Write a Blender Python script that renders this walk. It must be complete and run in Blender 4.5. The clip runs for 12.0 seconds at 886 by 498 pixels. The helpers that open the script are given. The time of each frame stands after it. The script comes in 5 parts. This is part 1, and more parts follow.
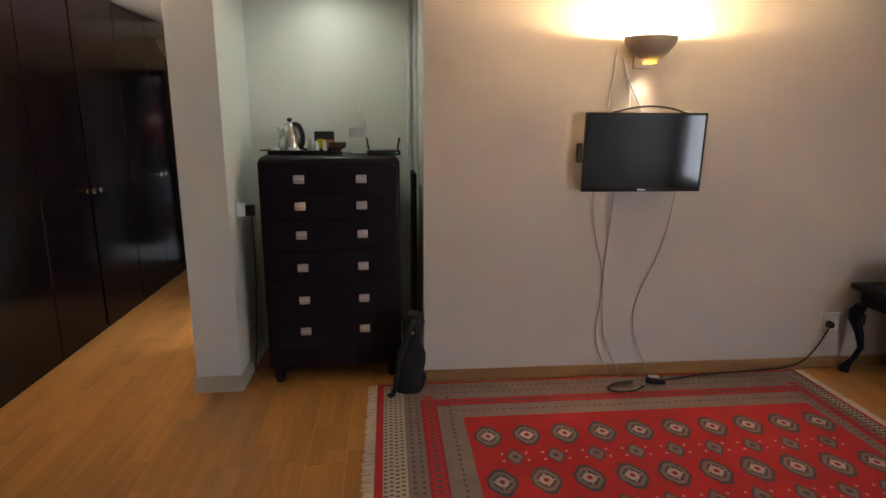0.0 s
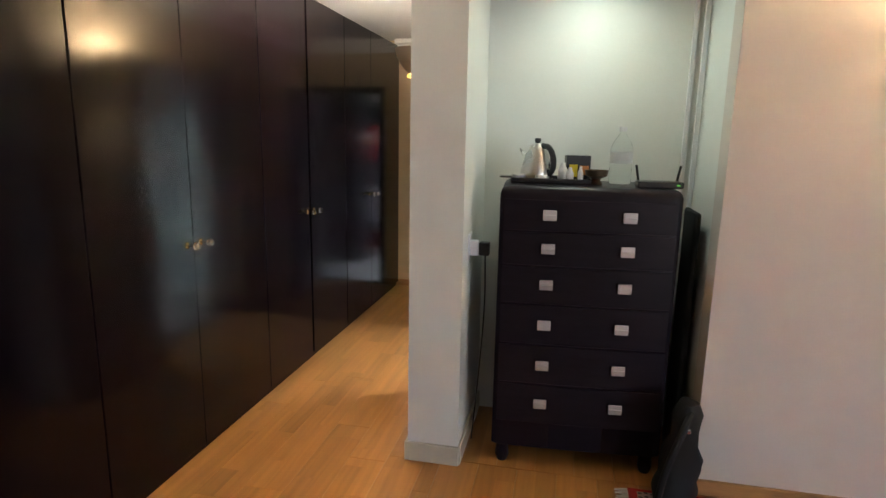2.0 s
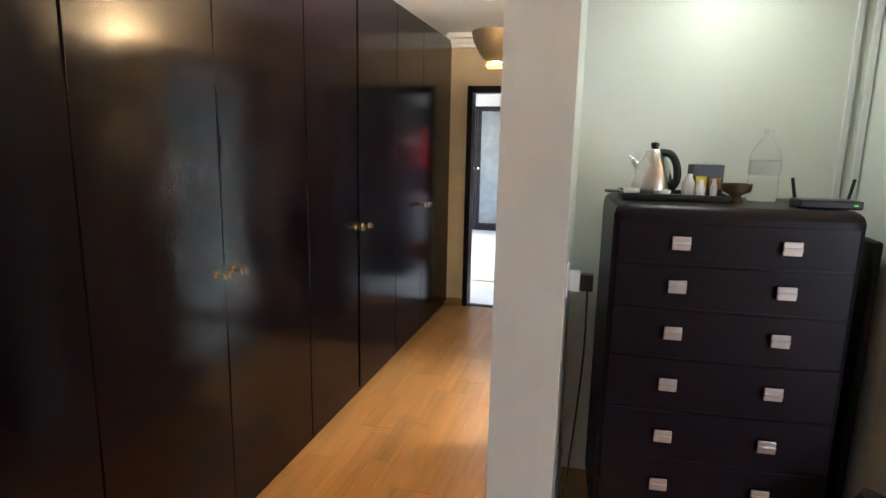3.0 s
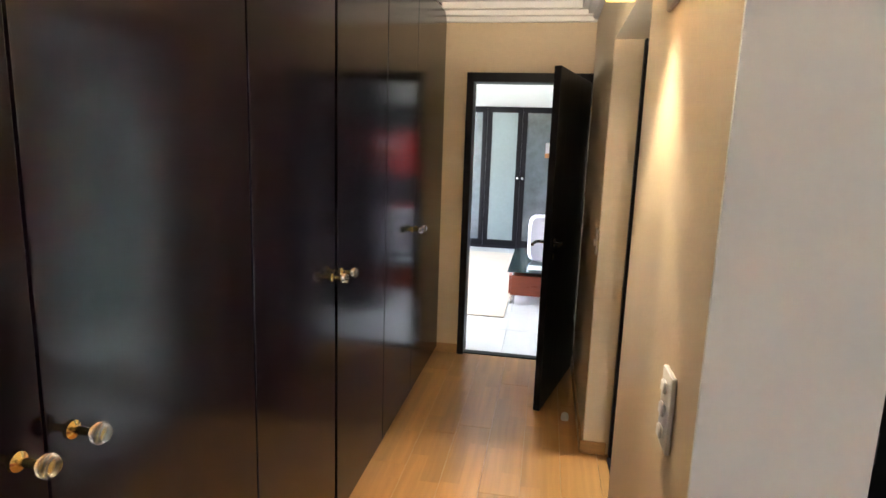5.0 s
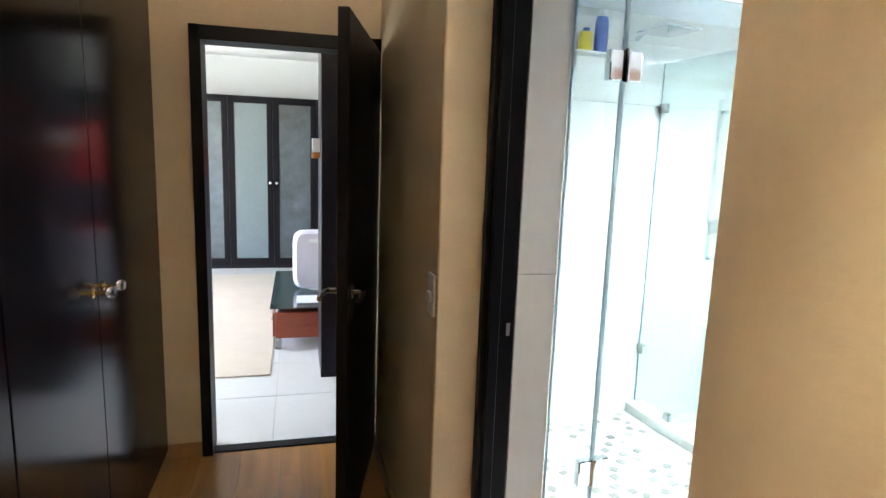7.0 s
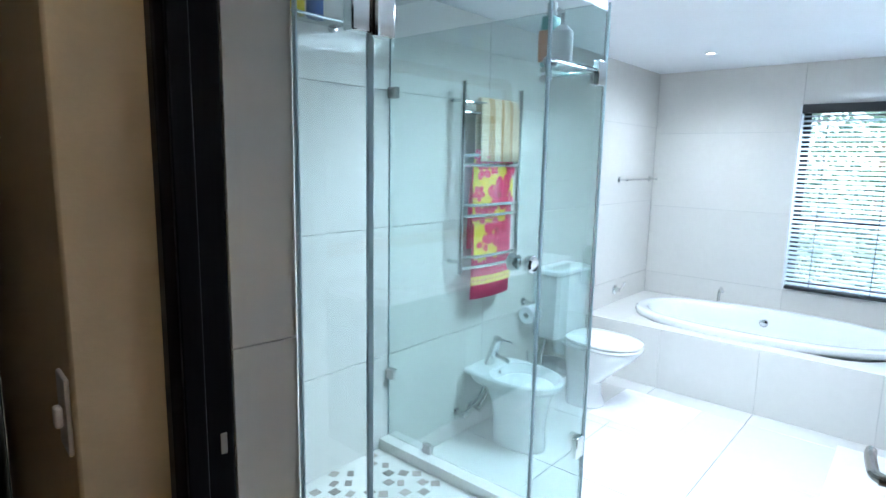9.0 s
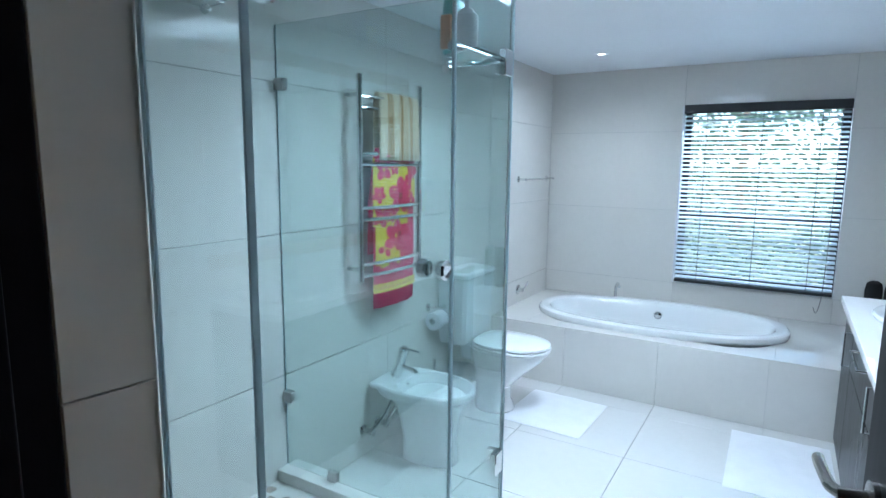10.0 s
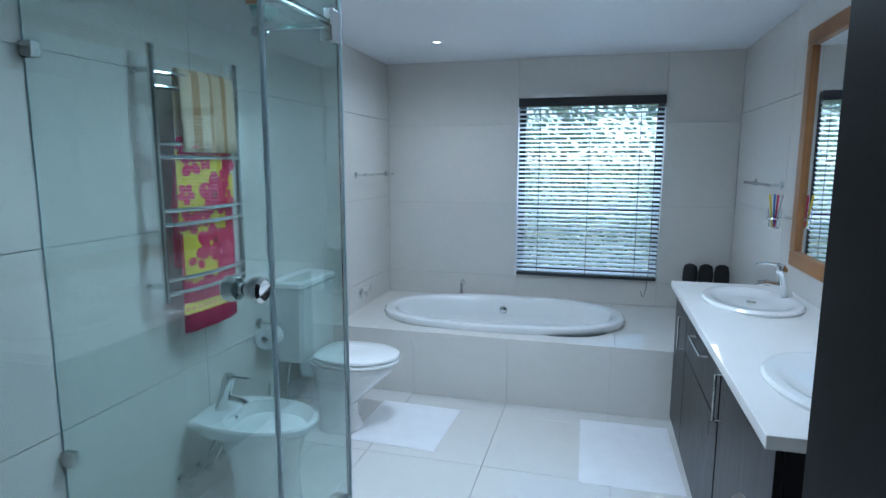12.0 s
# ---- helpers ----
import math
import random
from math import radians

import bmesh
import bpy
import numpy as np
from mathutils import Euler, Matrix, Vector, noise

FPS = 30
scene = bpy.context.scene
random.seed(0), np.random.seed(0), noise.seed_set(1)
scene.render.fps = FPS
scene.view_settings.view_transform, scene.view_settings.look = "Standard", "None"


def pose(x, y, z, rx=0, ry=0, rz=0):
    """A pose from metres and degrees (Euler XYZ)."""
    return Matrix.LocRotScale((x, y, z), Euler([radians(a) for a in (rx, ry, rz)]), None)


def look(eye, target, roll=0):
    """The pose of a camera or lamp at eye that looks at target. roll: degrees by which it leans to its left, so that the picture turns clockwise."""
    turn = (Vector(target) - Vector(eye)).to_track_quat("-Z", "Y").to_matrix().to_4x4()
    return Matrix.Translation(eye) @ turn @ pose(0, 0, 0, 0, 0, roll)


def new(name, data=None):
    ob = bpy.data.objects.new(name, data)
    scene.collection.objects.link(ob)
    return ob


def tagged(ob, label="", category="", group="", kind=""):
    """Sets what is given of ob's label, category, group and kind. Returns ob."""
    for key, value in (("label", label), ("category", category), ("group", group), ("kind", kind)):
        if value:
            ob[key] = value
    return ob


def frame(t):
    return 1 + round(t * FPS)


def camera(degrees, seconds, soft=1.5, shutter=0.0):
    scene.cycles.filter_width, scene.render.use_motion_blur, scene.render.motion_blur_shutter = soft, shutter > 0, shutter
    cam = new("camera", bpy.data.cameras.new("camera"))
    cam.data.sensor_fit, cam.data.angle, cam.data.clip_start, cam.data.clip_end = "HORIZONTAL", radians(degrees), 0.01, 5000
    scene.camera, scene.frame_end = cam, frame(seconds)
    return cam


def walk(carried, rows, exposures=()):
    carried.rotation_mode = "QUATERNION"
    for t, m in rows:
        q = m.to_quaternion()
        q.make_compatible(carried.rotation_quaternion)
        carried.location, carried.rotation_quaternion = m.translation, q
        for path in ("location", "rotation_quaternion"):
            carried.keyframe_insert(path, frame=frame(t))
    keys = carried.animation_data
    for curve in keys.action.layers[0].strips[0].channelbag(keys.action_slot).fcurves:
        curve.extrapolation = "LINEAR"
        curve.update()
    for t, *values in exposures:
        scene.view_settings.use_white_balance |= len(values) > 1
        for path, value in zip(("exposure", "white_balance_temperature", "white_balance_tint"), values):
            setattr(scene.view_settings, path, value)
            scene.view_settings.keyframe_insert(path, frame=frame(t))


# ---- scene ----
cam = camera(75.0, 12.0)
PATH = [
    (0, (0.226, -0.135, 1.607), (0.411, 1.807, 1.166), 0.3),
    (0.5, (0.135, -0.018, 1.598), (0.138, 1.938, 1.182), 0.5),
    (1, (0.017, 0.139, 1.622), (-0.142, 2.09, 1.212), 0.7),
    (1.5, (-0.094, 0.331, 1.611), (-0.373, 2.27, 1.211), 1.0),
    (2, (-0.226, 0.591, 1.606), (-0.626, 2.512, 1.223), 1.1),
    (2.5, (-0.413, 0.861, 1.604), (-0.879, 2.77, 1.232), 1.2),
    (3, (-0.584, 1.116, 1.597), (-1.082, 3.018, 1.227), 1.2),
    (3.2, (-0.628, 1.228, 1.599), (-1.138, 3.125, 1.227), 1.2),
    (4.8, (-1.138, 2.121, 1.581), (-1.524, 4.052, 1.229), 1.9),
    (5, (-1.18, 2.267, 1.572), (-1.52, 4.206, 1.222), 1.9),
    (5.5, (-1.282, 2.62, 1.571), (-1.461, 4.582, 1.227), 2.2),
    (6, (-1.312, 2.966, 1.552), (-1.318, 4.938, 1.218), 2.1),
    (6.5, (-1.321, 3.267, 1.553), (-1.111, 5.229, 1.224), 2.2),
    (7, (-1.318, 3.555, 1.548), (-0.826, 5.467, 1.228), 2.0),
    (7.5, (-1.259, 3.798, 1.55), (-0.529, 5.634, 1.239), 1.9),
    (7.7, (-1.231, 3.882, 1.547), (-0.413, 5.68, 1.235), 1.8),
    (9.3, (-1.025, 4.212, 1.543), (0.393, 5.589, 1.24), 1.0),
    (9.5, (-0.997, 4.238, 1.533), (0.466, 5.569, 1.235), 0.9),
    (10, (-0.943, 4.317, 1.521), (0.631, 5.516, 1.23), 0.6),
    (10.5, (-0.912, 4.389, 1.516), (0.777, 5.419, 1.226), 0.4),
    (11, (-0.887, 4.431, 1.515), (0.886, 5.312, 1.229), 0.2),
    (11.5, (-0.805, 4.448, 1.5), (1.009, 5.24, 1.214), 0.1),
    (12, (-0.664, 4.471, 1.493), (1.176, 5.197, 1.2), 0.1),
]

# exposure of the walk: the camera adapts to the bright bathroom
EXPO = [(0, 3.45, 6500, 12), (1, 3.8, 6350, 11), (3, 4.3, 6150, 10), (5, 4.45, 6250, 10), (6, 4.2, 6300, 10), (7.5, 3.85, 6100, 8), (9.5, 2.35, 5400, 6), (10.5, 1.87, 5300, 5), (12, 1.45, 5300, 5)]
walk(cam, [(t, look(eye, target, roll)) for t, eye, target, roll in PATH], EXPO)

# ---- light ----
world = bpy.data.worlds.new("world")
scene.world = world
world.use_nodes = True
wn = world.node_tree
sky = wn.nodes.new("ShaderNodeTexSky")
sky.sky_type, sky.sun_disc = "NISHITA", False
sky.sun_elevation, sky.sun_rotation = radians(60), radians(-75)
wn.nodes["Background"].inputs["Strength"].default_value = 0.15
wn.links.new(sky.outputs[0], wn.nodes["Background"].inputs["Color"])


def lamp(name, kind, watts, m, colour=(1, 1, 1), size=0.1, size_y=None, spread=None, cone=None, blend=0.3):
    data = bpy.data.lights.new(name, kind)
    data.energy, data.color = watts, colour
    if kind == "AREA":
        data.shape, data.size, data.size_y = "RECTANGLE", size, size_y or size
        if spread:
            data.spread = radians(spread)
    elif kind == "SUN":
        data.angle = radians(size)
    else:
        data.shadow_soft_size = size
        if cone:
            data.spot_size, data.spot_blend = radians(cone), blend
    ob = new(name, data)
    ob.matrix_world = m
    return ob


# the bathroom and all in it stand turned a little against the corridor
TURN = Matrix.Translation((0, 5, 0)) @ pose(0, 0, 0, 0, 0, 6.5) @ Matrix.Translation((0, -5, 0))
HERE = Matrix.Identity(4)

lamp("sun", "SUN", 5.0, look((-7, 2, 13), (0, 4, 0)), (1, 0.95, 0.88), 0.5)
lamp("skylight_daylight", "AREA", 9.5, TURN @ pose(1.38, 5.02, 2.33), (0.86, 0.94, 1.0), 0.54, 0.54, spread=160)
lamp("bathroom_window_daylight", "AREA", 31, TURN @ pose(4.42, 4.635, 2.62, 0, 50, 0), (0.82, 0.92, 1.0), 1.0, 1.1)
for u, v, w in ((3.1, 5.62, 9.0), (1.0, 5.6, 1.2), (0.0, 4.6, 0.6)):
    lamp("bathroom_downlight_bulb", "SPOT", w, TURN @ pose(u, v, 2.275), (0.92, 0.97, 1.0), 0.03, cone=160, blend=1.0)
lamp("bedroom_window_daylight", "AREA", 5.0, pose(4.58, -1.85, 1.25, 0, 90, 0), (0.8, 0.86, 1.0), 1.7, 0.85)
lamp("study_window_daylight", "AREA", 6.5, pose(-4.4, 9.0, 1.4, 0, -90, 0), (0.9, 0.95, 1.0), 1.6, 2.6)
WARM = (1.0, 0.68, 0.35)
lamp("bedroom_sconce_bulb", "POINT", 10.0, pose(1.68, 3.1, 2.04), WARM, 0.02)
lamp("bedroom_sconce_slot", "SPOT", 0.7, pose(1.68, 3.145, 1.89, 5, 0, 0), (1.0, 0.8, 0.55), 0.03, cone=80, blend=1.0)
lamp("corridor_sconce_bulb", "POINT", 9.6, pose(-1.035, 3.68, 2.04), (1.0, 0.82, 0.6), 0.02)
lamp("corridor_sconce_slot", "SPOT", 1.15, pose(-1.03, 3.66, 1.87, 0, -5, 0), (1.0, 0.82, 0.58), 0.06, cone=95, blend=1.0)
lamp("niche_downlight_bulb", "SPOT", 1.45, pose(-0.12, 3.5, 2.5), (0.9, 1.0, 0.82), 0.12, cone=165, blend=1.0)

# ---- materials ----


def surface(name, colour, rough=0.5, metal=0.0, vary=0.12, scale=3.0, fine=60.0, bump=0.05, stretch=(1, 1, 1), spec=0.5, coat=0.0,
            per_piece=0.0, dark=None, rough_vary=0.08, dist=0.002):
    """A procedural surface: colour varied at two scales, uneven gloss and fine relief."""
    m = bpy.data.materials.new(name)
    m.use_nodes = True
    nt = m.node_tree
    b = nt.nodes["Principled BSDF"]
    L = nt.links.new

    def node(kind, **kw):
        n = nt.nodes.new(kind)
        for k, v in kw.items():
            n.inputs[k].default_value = v
        return n

    co = nt.nodes.new("ShaderNodeTexCoord")
    mp = node("ShaderNodeMapping", Scale=stretch)
    if per_piece:
        info = nt.nodes.new("ShaderNodeObjectInfo")
        sh = node("ShaderNodeVectorMath")
        sh.operation = "SCALE"
        sh.inputs[0].default_value = (37, 53, 11)
        L(info.outputs["Random"], sh.inputs["Scale"])
        add = nt.nodes.new("ShaderNodeVectorMath")
        L(co.outputs["Object"], add.inputs[0]), L(sh.outputs[0], add.inputs[1])
        L(add.outputs[0], mp.inputs["Vector"])
    else:
        L(co.outputs["Object"], mp.inputs["Vector"])
    big = node("ShaderNodeTexNoise", Scale=scale, Detail=4.0, Roughness=0.6)
    small = node("ShaderNodeTexNoise", Scale=fine, Detail=3.0, Roughness=0.6)
    L(mp.outputs[0], big.inputs["Vector"]), L(mp.outputs[0], small.inputs["Vector"])
    mixn = node("ShaderNodeMix", Factor=0.4)
    L(big.outputs[0], mixn.inputs["A"]), L(small.outputs[0], mixn.inputs["B"])
    ramp = nt.nodes.new("ShaderNodeValToRGB")
    e = ramp.color_ramp.elements
    lo = dark or tuple(c * (1 - vary) for c in colour)
    hi = tuple(min(1, c * (1 + vary * 0.6)) for c in colour)
    e[0].position, e[1].position = 0.3, 0.7
    e[0].color, e[1].color = (*lo, 1), (*hi, 1)
    L(mixn.outputs["Result"], ramp.inputs[0])
    out = ramp.outputs[0]
    if per_piece:
        hsv = node("ShaderNodeHueSaturation")
        mr = node("ShaderNodeMapRange")
        mr.inputs["To Min"].default_value, mr.inputs["To Max"].default_value = 1 - per_piece, 1 + per_piece
        L(info.outputs["Random"], mr.inputs["Value"]), L(mr.outputs[0], hsv.inputs["Value"]), L(out, hsv.inputs["Color"])
        out = hsv.outputs[0]
    L(out, b.inputs["Base Color"])
    rr = node("ShaderNodeMapRange")
    rr.inputs["To Min"].default_value, rr.inputs["To Max"].default_value = max(0.01, rough - rough_vary), min(1, rough + rough_vary)
    L(big.outputs[0], rr.inputs["Value"]), L(rr.outputs[0], b.inputs["Roughness"])
    b.inputs["Metallic"].default_value = metal
    b.inputs["Specular IOR Level"].default_value = spec
    b.inputs["Coat Weight"].default_value = coat
    b.inputs["Coat Roughness"].default_value = 0.15
    if bump:
        bp = node("ShaderNodeBump", Strength=bump, Distance=dist)
        L(mixn.outputs["Result"], bp.inputs["Height"]), L(bp.outputs[0], b.inputs["Normal"])
    return m


def glow(name, colour, strength):
    m = bpy.data.materials.new(name)
    m.use_nodes = True
    b = m.node_tree.nodes["Principled BSDF"]
    b.inputs["Base Color"].default_value = (*colour, 1)
    b.inputs["Emission Color"].default_value = (*colour, 1)
    b.inputs["Emission Strength"].default_value = strength
    return m


def glass(name, colour=(0.9, 0.97, 0.95), rough=0.0, ior=1.45):
    m = bpy.data.materials.new(name)
    m.use_nodes = True
    b = m.node_tree.nodes["Principled BSDF"]
    b.inputs["Base Color"].default_value = (*colour, 1)
    b.inputs["Roughness"].default_value = rough
    b.inputs["Transmission Weight"].default_value = 1
    b.inputs["IOR"].default_value = ior
    return m


def strip_wood(name, colour):
    """Laminate printed with three strips to a board, each of its own tone, and a fine grain."""
    m = bpy.data.materials.new(name)
    m.use_nodes = True
    nt = m.node_tree
    b, L = nt.nodes["Principled BSDF"], nt.links.new

    def maths(kind, p, q=0.0):
        n = nt.nodes.new("ShaderNodeMath")
        n.operation = kind
        for slot, v in zip(n.inputs, (p, q)):
            if isinstance(v, (int, float)):
                slot.default_value = v
            else:
                L(v, slot)
        return n.outputs[0]

    co, info = nt.nodes.new("ShaderNodeTexCoord"), nt.nodes.new("ShaderNodeObjectInfo")
    sep = nt.nodes.new("ShaderNodeSeparateXYZ")
    L(co.outputs["Object"], sep.inputs[0])
    shift = maths("MULTIPLY", info.outputs["Random"], 71.0)
    strip = maths("FLOOR", maths("DIVIDE", sep.outputs[0], 0.095))
    block = maths("FLOOR", maths("ADD", maths("DIVIDE", sep.outputs[1], 0.62), maths("MULTIPLY", maths("ADD", strip, shift), 0.37)))
    cell = nt.nodes.new("ShaderNodeCombineXYZ")
    L(strip, cell.inputs[0]), L(block, cell.inputs[1]), L(shift, cell.inputs[2])
    tone = nt.nodes.new("ShaderNodeTexWhiteNoise")
    L(cell.outputs[0], tone.inputs["Vector"])
    grainco = nt.nodes.new("ShaderNodeCombineXYZ")
    # wavering growth lines: the coordinate across the board is bent by a slow noise along it
    slow = nt.nodes.new("ShaderNodeTexNoise")
    slow.inputs["Scale"].default_value, slow.inputs["Detail"].default_value = 2.2, 2.0
    L(co.outputs["Object"], slow.inputs["Vector"])
    bent = maths("ADD", maths("MULTIPLY", sep.outputs[0], 36.0), maths("MULTIPLY", slow.outputs[0], 1.6))
    L(bent, grainco.inputs[0]), L(maths("MULTIPLY", sep.outputs[1], 1.3), grainco.inputs[1])
    L(maths("ADD", shift, maths("MULTIPLY", block, 3.1)), grainco.inputs[2])
    grain = nt.nodes.new("ShaderNodeTexNoise")
    grain.inputs["Scale"].default_value, grain.inputs["Detail"].default_value = 1.0, 2.0
    L(grainco.outputs[0], grain.inputs["Vector"])
    value = maths("ADD", maths("ADD", maths("MULTIPLY", tone.outputs[0], 0.24), maths("MULTIPLY", grain.outputs[0], 0.55)), 0.58)
    hsv = nt.nodes.new("ShaderNodeHueSaturation")
    hsv.inputs["Color"].default_value = (*colour, 1)
    L(value, hsv.inputs["Value"])
    L(hsv.outputs[0], b.inputs["Base Color"])
    L(maths("ADD", maths("MULTIPLY", slow.outputs[0], 0.06), 0.26), b.inputs["Roughness"])
    return m


PLASTER = surface("wall_paint_stone", (0.6, 0.555, 0.51), 0.7, vary=0.05, scale=1.2, fine=90, bump=0.25)
PIER = surface("wall_paint_grey_green", (0.71, 0.725, 0.695), 0.6, vary=0.04, scale=1.2, fine=90, bump=0.2)
TAN = surface("wall_paint_tan", (0.58, 0.46, 0.3), 0.5, vary=0.06, scale=9, fine=55, bump=0.45, dist=0.003, stretch=(1, 1, 1.6))
WHITE = surface("ceiling_paint_white", (0.8, 0.8, 0.79), 0.8, vary=0.03, fine=50, bump=0.1)
BATHCEIL = surface("bath_ceiling_paint", (0.8, 0.82, 0.85), 0.6, vary=0.03, fine=50, bump=0.05)
PLANK = strip_wood("laminate_oak", (0.385, 0.178, 0.05))
SKIRT = surface("oak_skirting", (0.36, 0.2, 0.08), 0.4, vary=0.25, scale=3, fine=20, stretch=(1, 1, 8))
SKIRTPAINT = surface("painted_skirting", (0.5, 0.48, 0.4), 0.5, vary=0.06)
WENGE = surface("dark_lacquered_wood", (0.0045, 0.002, 0.0035), 0.165, vary=0.12, scale=0.6, fine=12, bump=0.0, stretch=(1, 1, 0.5), rough_vary=0.012, spec=0.22)
WENGE2 = surface("dark_stained_wood", (0.011, 0.008, 0.013), 0.34, spec=0.2, vary=0.35, scale=4, fine=25, bump=0.05, stretch=(1, 8, 8))
VANITY = surface("dark_wenge_veneer", (0.0045, 0.0035, 0.0042), 0.3, spec=0.16, vary=0.35, scale=4, fine=25, bump=0.05, stretch=(8, 8, 1))
FRAME = surface("dark_door_frame", (0.008, 0.007, 0.0085), 0.4, spec=0.12, vary=0.3, scale=4, fine=25, stretch=(8, 8, 0.6))
BRASS = surface("brass", (0.75, 0.55, 0.22), 0.15, metal=1, vary=0.1, fine=30, bump=0.01)
CHROME = surface("chrome", (0.75, 0.77, 0.78), 0.08, metal=1, vary=0.03, fine=30, bump=0.0, rough_vary=0.03)
DARKSTEEL = surface("satin_dark_steel", (0.36, 0.34, 0.32), 0.25, metal=1, vary=0.1, fine=80, bump=0.02)
STEEL = surface("brushed_steel", (0.55, 0.54, 0.53), 0.28, metal=1, vary=0.1, fine=80, bump=0.03)
PEWTER = surface("pewter_handle", (0.62, 0.6, 0.6), 0.35, metal=0.7, vary=0.1, fine=40)
BRONZE = surface("bronzed_metal", (0.4, 0.35, 0.31), 0.4, metal=0.25, vary=0.15, fine=30)
CRYSTAL = glass("crystal", (0.95, 0.96, 0.95), 0.02, 1.5)
PETPLASTIC = glass("clear_bottle_plastic", (0.97, 0.99, 0.98), 0.0, 1.12)
# door and corner panes: the shower's dimness is put into a deeper tint
SHADEGLASS = glass("shower_glass_shaded", (0.64, 0.74, 0.73), 0.0, 1.45)
CLEAR = glass("shower_glass", (0.78, 0.87, 0.86), 0.0, 1.45)
PANE = glass("window_glass", (0.97, 0.99, 0.99), 0.0, 1.45)
GLASSEDGE = surface("glass_edge_seal", (0.5, 0.6, 0.63), 0.2, vary=0.1)
# clear panes; the lightened base colour stands in for reflections on them
DARKPANE = surface("cabinet_glass_with_reflection", (0.085, 0.1, 0.106), 0.04, vary=0.35, scale=2.2, fine=9, bump=0, spec=0.9, rough_vary=0.02)
FROST = surface("frosted_glass", (0.15, 0.185, 0.19), 0.16, vary=0.1, scale=1.5, fine=20, spec=0.6)
CERAMIC = surface("white_ceramic", (0.82, 0.83, 0.83), 0.1, vary=0.02, bump=0.0, coat=0.4, rough_vary=0.03)
TILE = surface("porcelain_wall_tile", (0.7, 0.68, 0.645), 0.055, vary=0.04, scale=2, fine=25, bump=0.0, per_piece=0.015, rough_vary=0.03)
FTILE = surface("porcelain_floor_tile", (0.68, 0.67, 0.65), 0.06, vary=0.04, scale=2, fine=25, bump=0.0, per_piece=0.015, rough_vary=0.03)
GROUT = surface("grout", (0.56, 0.55, 0.53), 0.8, vary=0.1)
PEBBLE = surface("mosaic_stone", (0.33, 0.28, 0.24), 0.4, vary=0.2, per_piece=0.4)
PEBBLEW = surface("mosaic_bed", (0.72, 0.7, 0.66), 0.4, vary=0.1, scale=12)
STONE = surface("white_quartz", (0.82, 0.81, 0.8), 0.2, vary=0.02, fine=120)
PLASTIC_W = surface("white_plastic", (0.72, 0.72, 0.74), 0.35, vary=0.03)
PLASTIC_B = surface("black_plastic", (0.012, 0.012, 0.014), 0.3, vary=0.1)
SCREEN = surface("tv_screen", (0.003, 0.0025, 0.004), 0.07, vary=0.05, bump=0, rough_vary=0.01, spec=0.35)
RUBBER = surface("black_rubber", (0.015, 0.015, 0.015), 0.6)
CABLE = surface("grey_cable", (0.33, 0.3, 0.28), 0.5)
FABRIC_B = surface("black_fabric", (0.006, 0.006, 0.007), 0.8, fine=200, bump=0.3)
R_RED = surface("rug_red_wool", (0.37, 0.014, 0.018), 0.95, vary=0.2, scale=6, fine=220, bump=0.6)
R_GREY = surface("rug_taupe_wool", (0.17, 0.13, 0.125), 0.95, vary=0.25, scale=8, fine=220, bump=0.6)
R_DARK = surface("rug_dark_wool", (0.07, 0.055, 0.06), 0.95, vary=0.2, fine=220, bump=0.6)
R_PALE = surface("rug_fringe_cotton", (0.6, 0.53, 0.46), 0.95, vary=0.2, fine=220, bump=0.6)
R_CREAM = surface("rug_cream_wool", (0.36, 0.3, 0.26), 0.95, vary=0.2, fine=220, bump=0.6)
R_WINE = surface("rug_wine_wool", (0.24, 0.012, 0.025), 0.95, vary=0.2, fine=220, bump=0.6)
TOWEL_P = surface("pink_terry", (0.62, 0.02, 0.12), 0.95, vary=0.2, fine=260, bump=0.8)
TOWEL_Y = surface("yellow_terry", (0.7, 0.58, 0.05), 0.95, vary=0.15, fine=260, bump=0.8)
TOWEL_B = surface("beige_terry", (0.62, 0.5, 0.36), 0.95, vary=0.15, fine=260, bump=0.8)
TOWEL_S = surface("tan_terry_stripe", (0.42, 0.26, 0.13), 0.95, vary=0.15, fine=260, bump=0.8)
MAT_W = surface("white_cotton_mat", (0.78, 0.78, 0.8), 0.95, vary=0.06, scale=9, fine=240, bump=0.9)
REDWOOD = surface("red_brown_veneer", (0.26, 0.05, 0.02), 0.3, vary=0.3, scale=3, fine=20, stretch=(1, 1, 8))
PINE = surface("oiled_pine_frame", (0.33, 0.15, 0.05), 0.4, vary=0.3, scale=3, fine=20, stretch=(6, 6, 0.8))
MIRROR = surface("mirror_silver", (0.85, 0.87, 0.87), 0.02, metal=1, vary=0.0, bump=0, rough_vary=0.01)
BLIND = surface("blind_slat_dark", (0.03, 0.032, 0.036), 0.4, vary=0.15)
BLINDW = surface("blind_slat_pale", (0.76, 0.8, 0.84), 0.4, vary=0.1)
# thin plastic slats let light through


def see_through(material, colour, share):
    """Lets light through a thin leaf or slat."""
    nt = material.node_tree
    tr_, mx = nt.nodes.new("ShaderNodeBsdfTranslucent"), nt.nodes.new("ShaderNodeMixShader")
    tr_.inputs["Color"].default_value, mx.inputs[0].default_value = (*colour, 1), share
    nt.links.new(nt.nodes["Principled BSDF"].outputs[0], mx.inputs[1])
    nt.links.new(tr_.outputs[0], mx.inputs[2])
    nt.links.new(mx.outputs[0], nt.nodes["Material Output"].inputs["Surface"])


